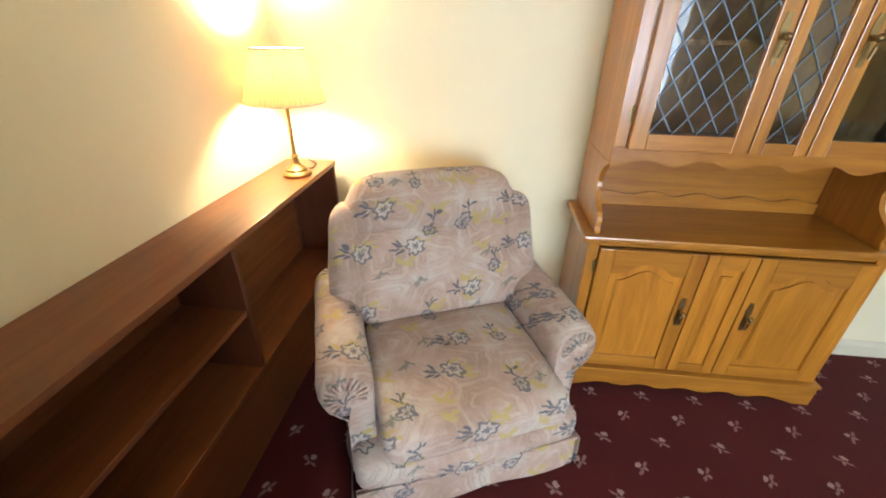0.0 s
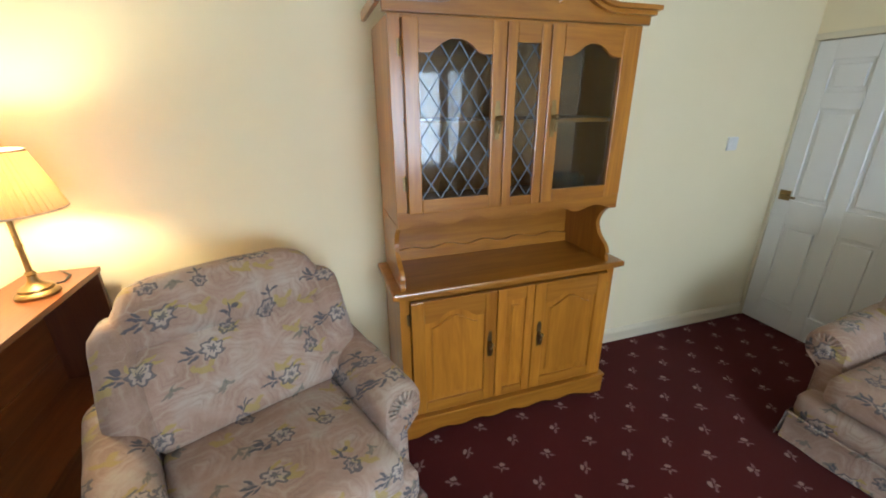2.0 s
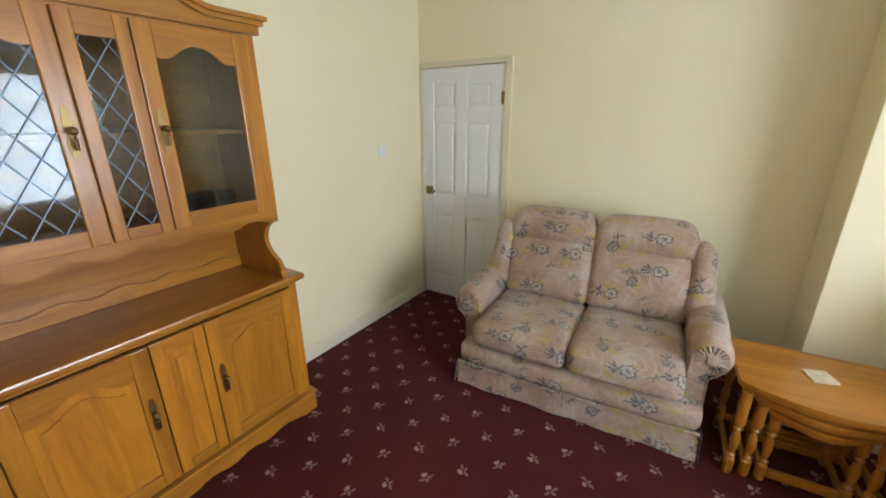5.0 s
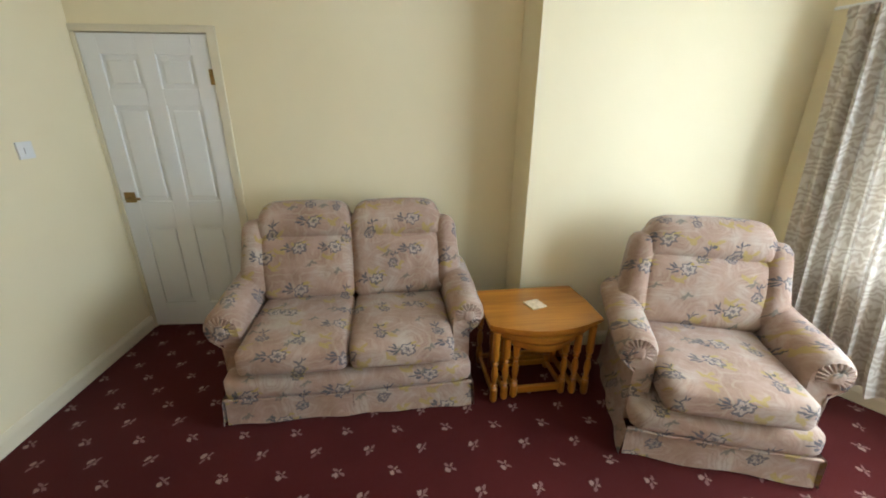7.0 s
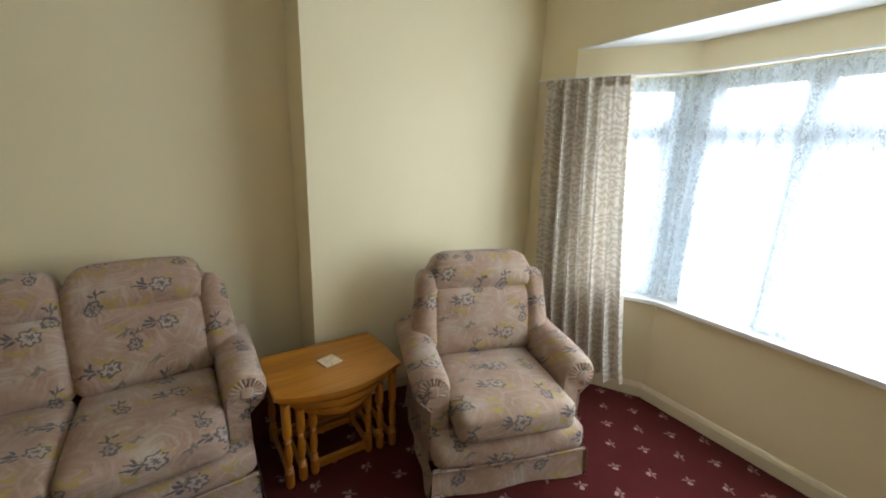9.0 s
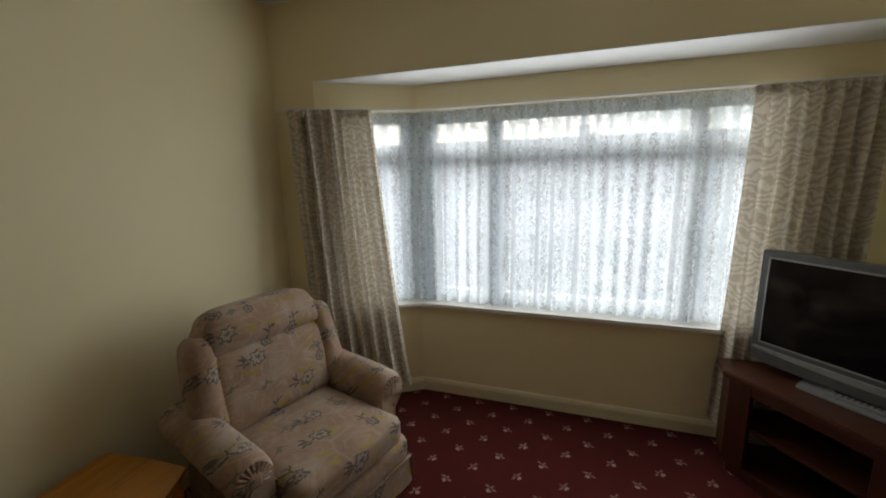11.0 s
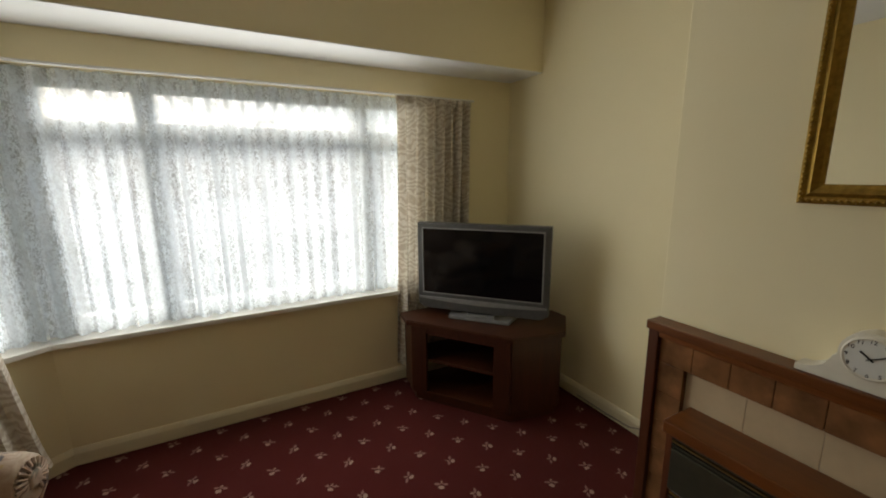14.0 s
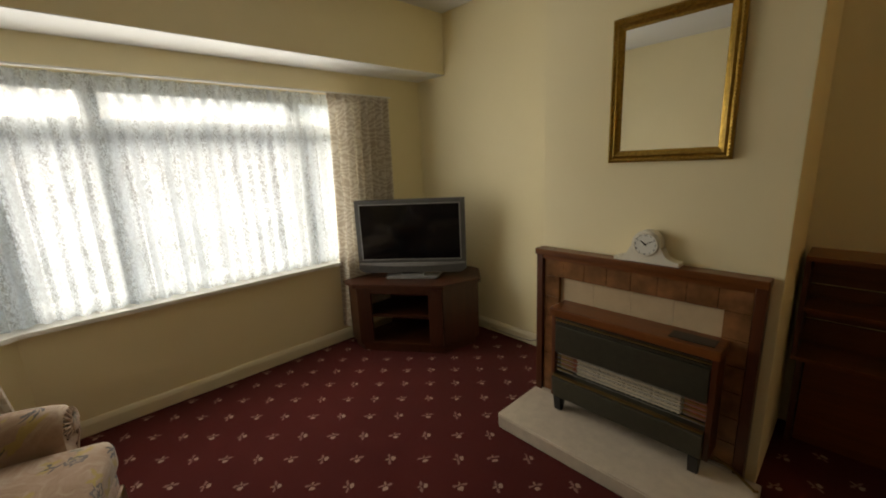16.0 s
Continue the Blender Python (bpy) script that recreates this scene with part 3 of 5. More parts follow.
part("rail", tube([(-0.50, FRONT + 0.10, 2.085), (-0.66, FRONT + 0.07, 2.085), (-1.25, BAY + 0.10, 2.085), (-1.4, BAY + 0.06, 2.085), (-3.84, BAY + 0.06, 2.085)], 0.008), "gloss", rail)

# ---- door and its frame ----
door = thing("door_1", (0.02, -0.40, 0), 0, "closed white six-panel door with brass handle", "door")
door["kind"] = "structure"
DY0, DY1 = -0.775, -0.03
rails_z = [0.012, 0.20, 0.80, 0.97, 1.58, 1.68, 1.87, 1.985]
mid = (DY0 + DY1) / 2
leaf = bmesh.new()
for y0, y1 in ((DY0, DY0 + 0.105), (mid - 0.05, mid + 0.05), (DY1 - 0.105, DY1)):
    block(leaf, -0.004, 0.036, y0, y1, rails_z[0], rails_z[7], 0.003)
for z0, z1 in ((rails_z[0], rails_z[1]), (rails_z[2], rails_z[3]), (rails_z[4], rails_z[5]), (rails_z[6], rails_z[7])):
    for y0, y1 in ((DY0 + 0.105, mid - 0.05), (mid + 0.05, DY1 - 0.105)):
        block(leaf, -0.0038, 0.0358, y0, y1, z0, z1, 0.003)
leaf = part("door_leaf", leaf, "gloss", door)
for z0, z1 in ((rails_z[1], rails_z[2]), (rails_z[3], rails_z[4]), (rails_z[5], rails_z[6])):
    for y0, y1 in ((DY0 + 0.105, mid - 0.05), (mid + 0.05, DY1 - 0.105)):
        p = box(0.010, 0.024, y0, y1, z0, z1)
        block(p, 0.0, 0.022, y0 + 0.028, y1 - 0.028, z0 + 0.028, z1 - 0.028, 0.008)
        part("door_panel", p, "gloss", leaf)
for z in (0.25, 1.75):
    part("hinge", box(-0.012, -0.003, DY0 - 0.012, DY0 + 0.022, z - 0.045, z + 0.045, 0.002), "brass", door, "brass butt hinge")
part("handle_rose", box(-0.012, -0.004, DY1 - 0.095, DY1 - 0.025, 0.965, 1.035, 0.003), "brass", door, "square brass handle plate")
part("door_handle", tube([(-0.01, DY1 - 0.06, 1.0), (-0.05, DY1 - 0.06, 1.0), (-0.056, DY1 - 0.08, 1.0), (-0.052, DY1 - 0.15, 0.998)], 0.009), "brass", door, "brass lever handle")
b = box(-0.016, 0.10, -0.83, DY0 - 0.004, 0.0, 2.03, 0.003)
block(b, -0.014, 0.10, -0.827, -0.002, 1.99, 2.03, 0.003)
block(b, -0.012, 0.10, DY1 + 0.003, -0.002, 0.0, 1.988, 0.003)
structure("door_frame", b, "skirt", "cream painted door frame", "door frame")
structure("hall_wall", box(0.151, 0.20, -1.2, 0.2, 0, HEAD), "wall", "plain wall behind the door", "wall")

sw = thing("light_switch", (-0.53, -0.01, 1.32), 0, "white plastic light switch on the wall", "light switch")
plate = part("plate", box(-0.573, -0.487, -0.012, -0.001, 1.325, 1.411, 0.003), "gloss", sw)
part("rocker", box(-0.542, -0.518, -0.017, -0.011, 1.352, 1.384, 0.002), "gloss", sw)


# ---- fireplace ----
fp = thing("fireplace_surround", (-3.62, -2.37, 0), 0, "mahogany framed fireplace surround with brown tile band", "fireplace")
F0, F1, FZ = -2.95, -1.86, 0.995
x0, x1 = BREAST + 0.002, BREAST + 0.06
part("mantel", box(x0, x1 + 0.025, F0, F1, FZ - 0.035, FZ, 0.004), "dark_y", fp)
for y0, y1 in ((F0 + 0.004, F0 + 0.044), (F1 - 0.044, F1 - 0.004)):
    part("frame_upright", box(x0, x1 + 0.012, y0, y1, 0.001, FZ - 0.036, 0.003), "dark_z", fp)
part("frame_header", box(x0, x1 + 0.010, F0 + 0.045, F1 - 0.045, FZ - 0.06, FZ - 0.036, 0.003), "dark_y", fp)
BW = 0.10
zt = FZ - 0.062
tiles = []
for y0, y1 in ((F0 + 0.046, F0 + 0.046 + BW), (F1 - 0.046 - BW, F1 - 0.046)):
    n = 6
    for i in range(n):
        h0 = 0.085
        za, zb = h0 + (zt - BW - h0) * i / n, h0 + (zt - BW - h0) * (i + 1) / n
        part("border_tile", box(x0, x1 - 0.004, y0 + 0.001, y1 - 0.001, za + 0.001, zb - 0.001, 0.002), "marble", fp)
n = 8
for i in range(n):
    ya = F0 + 0.046 + (F1 - F0 - 0.092) * i / n
    yb = F0 + 0.046 + (F1 - F0 - 0.092) * (i + 1) / n
    part("border_tile", box(x0, x1 - 0.004, ya + 0.001, yb - 0.001, zt - BW, zt - 0.001, 0.002), "marble", fp)
ia, ib = F0 + 0.047 + BW, F1 - 0.047 - BW
for i in range(4):
    for j in range(3):
        ya, yb = ia + (ib - ia) * i / 4, ia + (ib - ia) * (i + 1) / 4
        za, zb = 0.085 + (zt - BW - 0.087) * j / 3, 0.085 + (zt - BW - 0.087) * (j + 1) / 3
        part("back_tile", box(x0, x1 - 0.024, ya + 0.0006, yb - 0.0006, za + 0.0006, zb - 0.0006, 0.001), "tile", fp)
hearth = thing("hearth", (-3.45, -2.37, 0), 0, "raised cream stone hearth slab before the fire", "hearth")
part("slab", prism([(x1 + 0.014, -2.95), (-3.22, -2.95), (-3.20, -2.93), (-3.20, -1.815), (-3.22, -1.795), (x1 + 0.014, -1.795)], 0.001, 0.083, "z", 0.006), "stone", hearth)
part("slab_back", box(x0, x1 + 0.010, F0 + 0.046, F1 - 0.046, 0.001, 0.082), "stone", hearth)

fire = thing("gas_fire", (-3.55, -2.37, 0.085), 0, "dark metal gas fire with wooden top on the hearth", "gas fire")
G0, G1, GX = -2.765, -1.98, -3.475
gb = x1 - 0.02
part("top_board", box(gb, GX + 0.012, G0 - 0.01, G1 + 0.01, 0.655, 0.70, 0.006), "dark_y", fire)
part("control_panel", box(GX - 0.095, GX - 0.015, G1 - 0.20, G1 - 0.02, 0.7005, 0.706, 0.002), "black", fire)
for y in (G0, G1 - 0.02):
    part("side_cheek", box(gb, GX - 0.005, y - 0.002, y + 0.022, 0.16, 0.654, 0.003), "dark_z", fire)
for k in range(3):
    part("vent_slat", box(GX - 0.03, GX - 0.002, G0 + 0.022, G1 - 0.022, 0.612 + k * 0.014, 0.619 + k * 0.014, 0.002), "brass" if k == 1 else "dkgreen", fire)
part("upper_panel", box(GX - 0.05, GX, G0 + 0.022, G1 - 0.022, 0.44, 0.605, 0.006), "dkgreen", fire)
part("inner_back", box(gb, GX - 0.10, G0 + 0.022, G1 - 0.022, 0.17, 0.65), "black", fire)
part("lower_panel", prism([(GX - 0.10, 0.17), (GX + 0.012, 0.17), (GX + 0.028, 0.29), (GX + 0.005, 0.305), (GX - 0.10, 0.305)], G0 + 0.022, G1 - 0.022, "y"), "dkgreen", fire)
bpy_lip = part("brass_lip", box(GX + 0.004, GX + 0.026, G0 + 0.022, G1 - 0.022, 0.303, 0.312, 0.002), "brass", fire)
for k in range(4):
    ya = G0 + 0.13 + k * (G1 - G0 - 0.26) / 4
    yb = G0 + 0.13 + (k + 1) * (G1 - G0 - 0.26) / 4
    r = part("radiant", box(GX - 0.095, GX - 0.06, ya + 0.003, yb - 0.003, 0.31, 0.438, 0.004), "radiant", fire, "pale ceramic radiant")
    for j in range(6):
        part("ceramic_bar", box(GX - 0.062, GX - 0.048, ya + 0.002, yb - 0.002, 0.318 + j * 0.02, 0.326 + j * 0.02, 0.002), "radiant", r)
    for j in range(5):
        yj = ya + 0.012 + (yb - ya - 0.024) * j / 4
        part("ceramic_rib", box(GX - 0.0615, GX - 0.050, yj - 0.003, yj + 0.003, 0.312, 0.436), "radiant", r)
for ya, yb in ((G0 + 0.024, G0 + 0.125), (G1 - 0.125, G1 - 0.024)):
    part("reflector", box(GX - 0.095, GX - 0.07, ya, yb, 0.31, 0.438, 0.003), "ember", fire, "reddish bronze side reflector")
    for j in range(4):
        part("guard_bar", tube([(GX - 0.02, ya, 0.33 + j * 0.028), (GX - 0.02, yb, 0.33 + j * 0.028)], 0.003, 6), "brass", fire)
for j in range(5):
    part("guard_bar", tube([(GX - 0.015, G0 + 0.024, 0.325 + j * 0.026), (GX - 0.015, G1 - 0.024, 0.325 + j * 0.026)], 0.0016, 6), "pale", fire)
for y in (G0 + 0.03, G1 - 0.07):
    part("foot", prism([(GX - 0.02, 0.084), (GX + 0.004, 0.084), (GX + 0.02, 0.17), (GX - 0.06, 0.17)], y, y + 0.04, "y"), "black", fire)
    part("foot", box(gb, gb + 0.03, y, y + 0.04, 0.084, 0.17, 0.002), "black", fire)
gp = thing("gas_pipe", (-3.55, -1.85, 0.085), 0, "thin copper gas pipe at the side of the hearth", "pipe")
part("pipe", tube([(gb + 0.02, G1 + 0.002, 0.11), (gb + 0.03, -1.90, 0.095), (-3.52, -1.81, 0.092), (-3.53, -1.80, 0.092)], 0.006), "brass", gp)

clock = thing("mantel_clock", (-3.64, -2.35, FZ), 0, "ivory mantel clock with a round white dial", "clock")
cy, cz, cr = -2.34, FZ + 0.094, 0.058
out = [(cy - 0.15, FZ + 0.001), (cy + 0.15, FZ + 0.001), (cy + 0.15, FZ + 0.018)]
for i in range(9):
    k = i / 8
    out.append((cy + 0.145 - 0.072 * (k ** 0.6), FZ + 0.02 + 0.055 * k ** 2.2))
for i in range(17):
    a = math.pi * (-0.08 + 1.16 * i / 16)
    out.append((cy + (cr + 0.008) * math.cos(a), cz + (cr + 0.008) * math.sin(a)))
out += [(2 * cy - y, z) for y, z in out[2:12]][::-1]
part("case", prism(out, BREAST + 0.01, x1 + 0.012, "x", 0.003), "ivory", clock)
face_m = Matrix.Translation((x1 + 0.012, cy, cz)) @ Matrix.Rotation(math.pi / 2, 4, "Y")
part("bezel", lathe([(cr - 0.010, -0.002), (cr, 0.0), (cr, 0.006), (cr - 0.004, 0.009), (cr - 0.009, 0.006)], face_m, 40), "ivory", clock, "pale cream bezel", True)
dial = part("dial", lathe([(cr - 0.009, 0.0), (cr - 0.009, 0.007)], face_m, 40), "face", clock)
NUM = ["12", "1", "2", "3", "4", "5", "6", "7", "8", "9", "10", "11"]
dx = x1 + 0.0195
for i, s in enumerate(NUM):
    cu = bpy.data.curves.new("numeral", "FONT")
    cu.body, cu.size, cu.align_x, cu.align_y, cu.extrude = s, 0.015, "CENTER", "CENTER", 0.0004
    cu.materials.append(M["black"])
    ob = new("numeral", cu)
    a = math.pi / 2 - i * math.pi / 6
    mt = Matrix(((0, 0, 1, dx), (1, 0, 0, cy + 0.046 * math.cos(a)), (0, 1, 0, cz + 0.046 * math.sin(a)), (0, 0, 0, 1)))
    ob.parent = dial
    ob.matrix_basis = ORIGIN[clock.name] @ mt
for name, length, turn, wd in (("hour_hand", 0.026, 60 + 4, 0.0024), ("minute_hand", 0.038, 48, 0.0016)):
    a = radians(90 - (-52 if name == "hour_hand" else 60))
    d = Vector((0, math.cos(a), math.sin(a)))
    c0 = Vector((dx + 0.001, cy, cz))
    part(name, tube([c0 - d * 0.008, c0 + d * length], wd, 6), "black", clock)

mir = thing("wall_mirror", (BREAST, -2.32, 1.49), 0, "rectangular gilt framed mirror on the chimney breast", "mirror")
m0, m1, mz0, mz1, fw = -2.565, -2.045, 1.475, 2.13, 0.055
glass_ob = part("mirror_glass", box(BREAST + 0.004, BREAST + 0.012, m0 + 0.03, m1 - 0.03, mz0 + 0.03, mz1 - 0.03), "mirror", mir)
prof = [(0.0, 0.003), (0.0, 0.022), (0.010, 0.030), (0.020, 0.024), (0.030, 0.030), (0.044, 0.018), (0.052, 0.015), (0.055, 0.012), (0.055, 0.003)]
corners = [(m0, mz0, 1, 1), (m1, mz0, -1, 1), (m1, mz1, -1, -1), (m0, mz1, 1, -1)]
for k in range(4):
    a, c = corners[k], corners[(k + 1) % 4]
    bm = bmesh.new()
    ra = [bm.verts.new((BREAST + d, a[0] + a[2] * w, a[1] + a[3] * w)) for w, d in prof]
    rc = [bm.verts.new((BREAST + d, c[0] + c[2] * w, c[1] + c[3] * w)) for w, d in prof]
    for i in range(len(prof)):
        j = (i + 1) % len(prof)
        bm.faces.new((ra[i], ra[j], rc[j], rc[i]))
    bm.faces.new(ra)
    bm.faces.new(rc)
    fr = part("frame_side", bm, "gold", mir, "gilt beaded moulding")
    n = int((Vector(a[:2]) - Vector(c[:2])).length / 0.014)
    bm = bmesh.new()
    for i in range(1, n):
        y, z = a[0] + (c[0] - a[0]) * i / n, a[1] + (c[1] - a[1]) * i / n
        y, z = y + (a[2] + c[2]) / 2 * 0.010, z + (a[3] + c[3]) / 2 * 0.010
        bmesh.ops.create_icosphere(bm, subdivisions=1, radius=0.0062, matrix=Matrix.Translation((BREAST + 0.029, y, z)))
    part("beading", bm, "gold", fr)

# ---- television corner ----
st = thing("television_stand", (-3.75, -4.25, 0), 0, "dark red-brown wooden corner television stand with shelves", "tv stand")
OUT = [(-4.17, -3.93), (-3.955, -3.715), (-3.60, -3.79), (-3.16, -4.40), (-3.18, -4.57), (-3.62, -4.57), (-4.17, -4.06)]
mid_s = Vector((sum(p[0] for p in OUT) / 7, sum(p[1] for p in OUT) / 7))


def inset(k):
    return [tuple(mid_s + (Vector(p) - mid_s) * k) for p in OUT]


part("top", prism(OUT, 0.545, 0.58, "z", 0.006), "stand_x", st)
IN = inset(0.93)
part("plinth", prism(inset(0.9), 0.001, 0.05, "z"), "stand_x", st)
part("base_board", prism(IN, 0.05, 0.075, "z", 0.003), "stand_x", st)
part("shelf", prism(inset(0.90), 0.295, 0.315, "z", 0.003), "stand_x", st)


def upright(p, q, t=0.02, z0=0.076, z1=0.544):
    p, q = Vector((*p, 0)), Vector((*q, 0))
    d = q - p
    return box(0, d.length, -t / 2, t / 2, z0, z1, 0.003, Matrix.Translation(p) @ Matrix.Rotation(math.atan2(d.y, d.x), 4, "Z"))


fr_, fl_ = Vector(IN[2]), Vector(IN[3])
e = (fl_ - fr_).normalized()
part("side_panel", upright(IN[1], IN[2]), "stand_z", st)
part("side_panel", upright(IN[3], IN[4]), "stand_z", st)
part("side_panel", upright(IN[0], IN[1]), "stand_z", st)
part("back_panel", upright(IN[5], IN[6]), "stand_z", st)
part("front_post", upright(fr_, fr_ + e * 0.11, 0.03), "stand_z", st)
part("front_post", upright(fl_, fl_ - e * 0.11, 0.03), "stand_z", st)
part("front_rail", upright(fr_ + e * 0.11, fl_ - e * 0.11, 0.02, 0.50, 0.544), "stand_x", st)

tvm = Matrix.Translation((-3.63, -4.185, 0.58)) @ Matrix.Rotation(math.atan2(0.68, -0.596) + math.pi, 4, "Z")
tv = thing("television", (-3.63, -4.185, 0.58), 0, "grey flat-screen television, switched off, on the stand", "television")
W2, Z0, Z1 = 0.452, 0.045, 0.655
shell = prism([(-W2, Z0 + 0.03), (-W2 + 0.05, Z0), (W2 - 0.05, Z0), (W2, Z0 + 0.03), (W2, Z1), (-W2, Z1)], -0.03, 0.04, "y", 0.006, tvm)
part("casing", shell, "silver", tv)
part("rear_hump", box(-0.30, 0.30, -0.09, -0.03, Z0 + 0.06, Z1 - 0.1, 0.02, tvm), "black", tv)
FY = 0.04
part("screen", box(-W2 + 0.045, W2 - 0.045, FY - 0.004, FY + 0.0015, Z0 + 0.12, Z1 - 0.04, 0, tvm), "screen", tv, "black glossy screen")
bm = bmesh.new()
for q in ((-W2 + 0.036, W2 - 0.036, Z1 - 0.04, Z1 - 0.032), (-W2 + 0.036, W2 - 0.036, Z0 + 0.112, Z0 + 0.12), (-W2 + 0.036, -W2 + 0.045, Z0 + 0.12, Z1 - 0.04), (W2 - 0.045, W2 - 0.036, Z0 + 0.12, Z1 - 0.04)):
    block(bm, q[0], q[1], FY - 0.002, FY + 0.007, q[2], q[3], 0.002, tvm)
part("bezel", bm, "pale", tv)
part("speaker_bar", prism([(-W2 + 0.01, Z0 + 0.088)] + [(-W2 + 0.01 + (2 * W2 - 0.02) * i / 12, Z0 + 0.076 - 0.02 * math.sin(math.pi * i / 12)) for i in range(13)] + [(W2 - 0.01, Z0 + 0.088)], FY - 0.002, FY + 0.01, "y", 0.002, tvm), "pale", tv, "curved pale silver strip")
part("badge", box(-0.035, 0.035, FY + 0.0075, FY + 0.011, Z0 + 0.062, Z0 + 0.072, 0.001, tvm), "pale", tv)
part("stand_neck", box(-0.09, 0.09, -0.03, 0.025, 0.02, Z0 + 0.02, 0.004, tvm), "black", tv)
part("stand_foot", prism([(-0.24, -0.07), (0.24, -0.07), (0.21, 0.085), (-0.21, 0.085)], 0.001, 0.02, "z", 0.005, tvm), "pale", tv, "silver pedestal foot")
rc = thing("remote_control", (-3.56, -4.10, 0.602), 0, "pale grey remote control lying on the television foot", "remote control")
rm = tvm @ pose(0.0, 0.05, 0.022, 0, 0, 3)
part("body", box(-0.10, 0.10, -0.02, 0.02, 0, 0.016, 0.004, rm), "pale", rc)
bm = bmesh.new()
for i in range(8):
    for j in range(3):
        block(bm, -0.085 + i * 0.021, -0.073 + i * 0.021, -0.013 + j * 0.01, -0.006 + j * 0.01, 0.0155, 0.018, 0.001, rm)
part("buttons", bm, "silver", rc)
cab = thing("power_cable", (-4.15, -3.3, 0), 0, "grey power cable from the socket along the skirting", "cable")
part("cable", tube([(WEST_S + 0.03, -3.03, 0.42), (WEST_S + 0.06, -3.05, 0.36), (WEST_S + 0.07, -3.12, 0.24), (WEST_S + 0.06, -3.25, 0.11), (WEST_S + 0.05, -3.38, 0.05), (WEST_S + 0.04, -3.55, 0.035), (WEST_S + 0.04, -3.80, 0.04)], 0.005), "cord", cab)
part("plug", box(WEST_S + 0.012, WEST_S + 0.05, -3.055, -3.005, 0.41, 0.465, 0.006), "black", cab, "black plug")
so = thing("wall_socket", (WEST_S, -3.03, 0.4), 0, "white wall socket beside the chimney breast", "socket")
part("plate", box(WEST_S + 0.001, WEST_S + 0.012, -3.075, -2.99, 0.395, 0.48, 0.003), "gloss", so)

# ---- bookcase in the alcove ----
bc = thing("bookcase", (-4.22, -0.86, 0.0), 0, "long low mahogany bookcase with empty shelves in the alcove", "bookcase")
BX0, BX1, BY0, BY1, BZ0, BZ1 = WEST_N + 0.002, -4.10, -1.80, -0.06, 0.48, 1.01
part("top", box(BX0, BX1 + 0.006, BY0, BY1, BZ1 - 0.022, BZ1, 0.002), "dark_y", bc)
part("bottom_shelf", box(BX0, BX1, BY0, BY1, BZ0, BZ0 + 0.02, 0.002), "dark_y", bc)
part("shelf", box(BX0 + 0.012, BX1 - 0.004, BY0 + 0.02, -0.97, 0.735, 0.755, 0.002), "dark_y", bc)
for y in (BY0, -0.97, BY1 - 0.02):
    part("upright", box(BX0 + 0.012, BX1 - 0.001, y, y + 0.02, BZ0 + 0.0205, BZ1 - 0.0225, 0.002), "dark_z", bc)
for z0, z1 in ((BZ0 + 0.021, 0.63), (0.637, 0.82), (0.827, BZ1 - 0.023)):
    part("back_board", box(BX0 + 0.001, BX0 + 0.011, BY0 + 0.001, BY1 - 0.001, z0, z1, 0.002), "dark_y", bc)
# added dark board standing in for the shade beneath the bookcase
part("plinth_board", box(-4.215, -4.20, BY0 + 0.05, BY1 - 0.05, 0.001, BZ0 - 0.001, 0.002), "dark_y", bc)
part("support", box(BX0, BX1 - 0.06, BY0 + 0.02, BY0 + 0.045, 0.001, BZ0 - 0.001, 0.002), "dark_z", bc)
part("support", box(BX0, BX1 - 0.06, BY1 - 0.045, BY1 - 0.02, 0.001, BZ0 - 0.001, 0.002), "dark_z", bc)

# ---- table lamp ----
LX, LY, LZ = -4.18, -0.31, BZ1
lm = Matrix.Translation((LX, LY, LZ))
lamp = thing("table_lamp", (LX, LY, LZ), 0, "lit brass table lamp with pleated cream shade", "table lamp")
part("foot", lathe([(0.062, 0.001), (0.064, 0.010), (0.058, 0.018), (0.050, 0.022), (0.048, 0.032), (0.026, 0.044), (0.016, 0.058), (0.013, 0.075), (0.018, 0.082), (0.012, 0.092)], lm, 32), "brass", lamp, "", True)
part("stem", lathe([(0.009, 0.09), (0.008, 0.18), (0.011, 0.19), (0.008, 0.20), (0.008, 0.32), (0.013, 0.33), (0.013, 0.365)], lm, 20), "brass", lamp, "", True)
bm = bmesh.new()
rings = []
N = 96
for z, r in ((0.310, 0.160), (0.41, 0.130), (0.505, 0.098)):
    rings.append([bm.verts.new((LX + (r + 0.004 * (-1) ** i) * math.cos(2 * math.pi * i / N), LY + (r + 0.004 * (-1) ** i) * math.sin(2 * math.pi * i / N), LZ + z)) for i in range(N)])
for a, c in zip(rings, rings[1:]):
    for i in range(N):
        j = (i + 1) % N
        bm.faces.new((a[i], a[j], c[j], c[i]))
shade = part("shade", bm, "shade", lamp, "pleated cream fabric shade")
for z, r in ((0.310, 0.161), (0.505, 0.100)):
    part("trim", tube([(LX + r * math.cos(2 * math.pi * i / 48), LY + r * math.sin(2 * math.pi * i / 48), LZ + z) for i in range(49)], 0.004, 6), "paper", shade)
cord = thing("lamp_flex", (-4.24, -0.25, LZ), 0, "thin dark lamp flex trailing over the bookcase top", "cable")
part("flex", tube([(LX - 0.02, LY + 0.055, LZ + 0.006), (LX + 0.03, LY + 0.10, LZ + 0.004), (LX + 0.02, LY + 0.17, LZ + 0.004), (LX - 0.05, LY + 0.24, LZ + 0.004)], 0.003, 6), "black", cord)

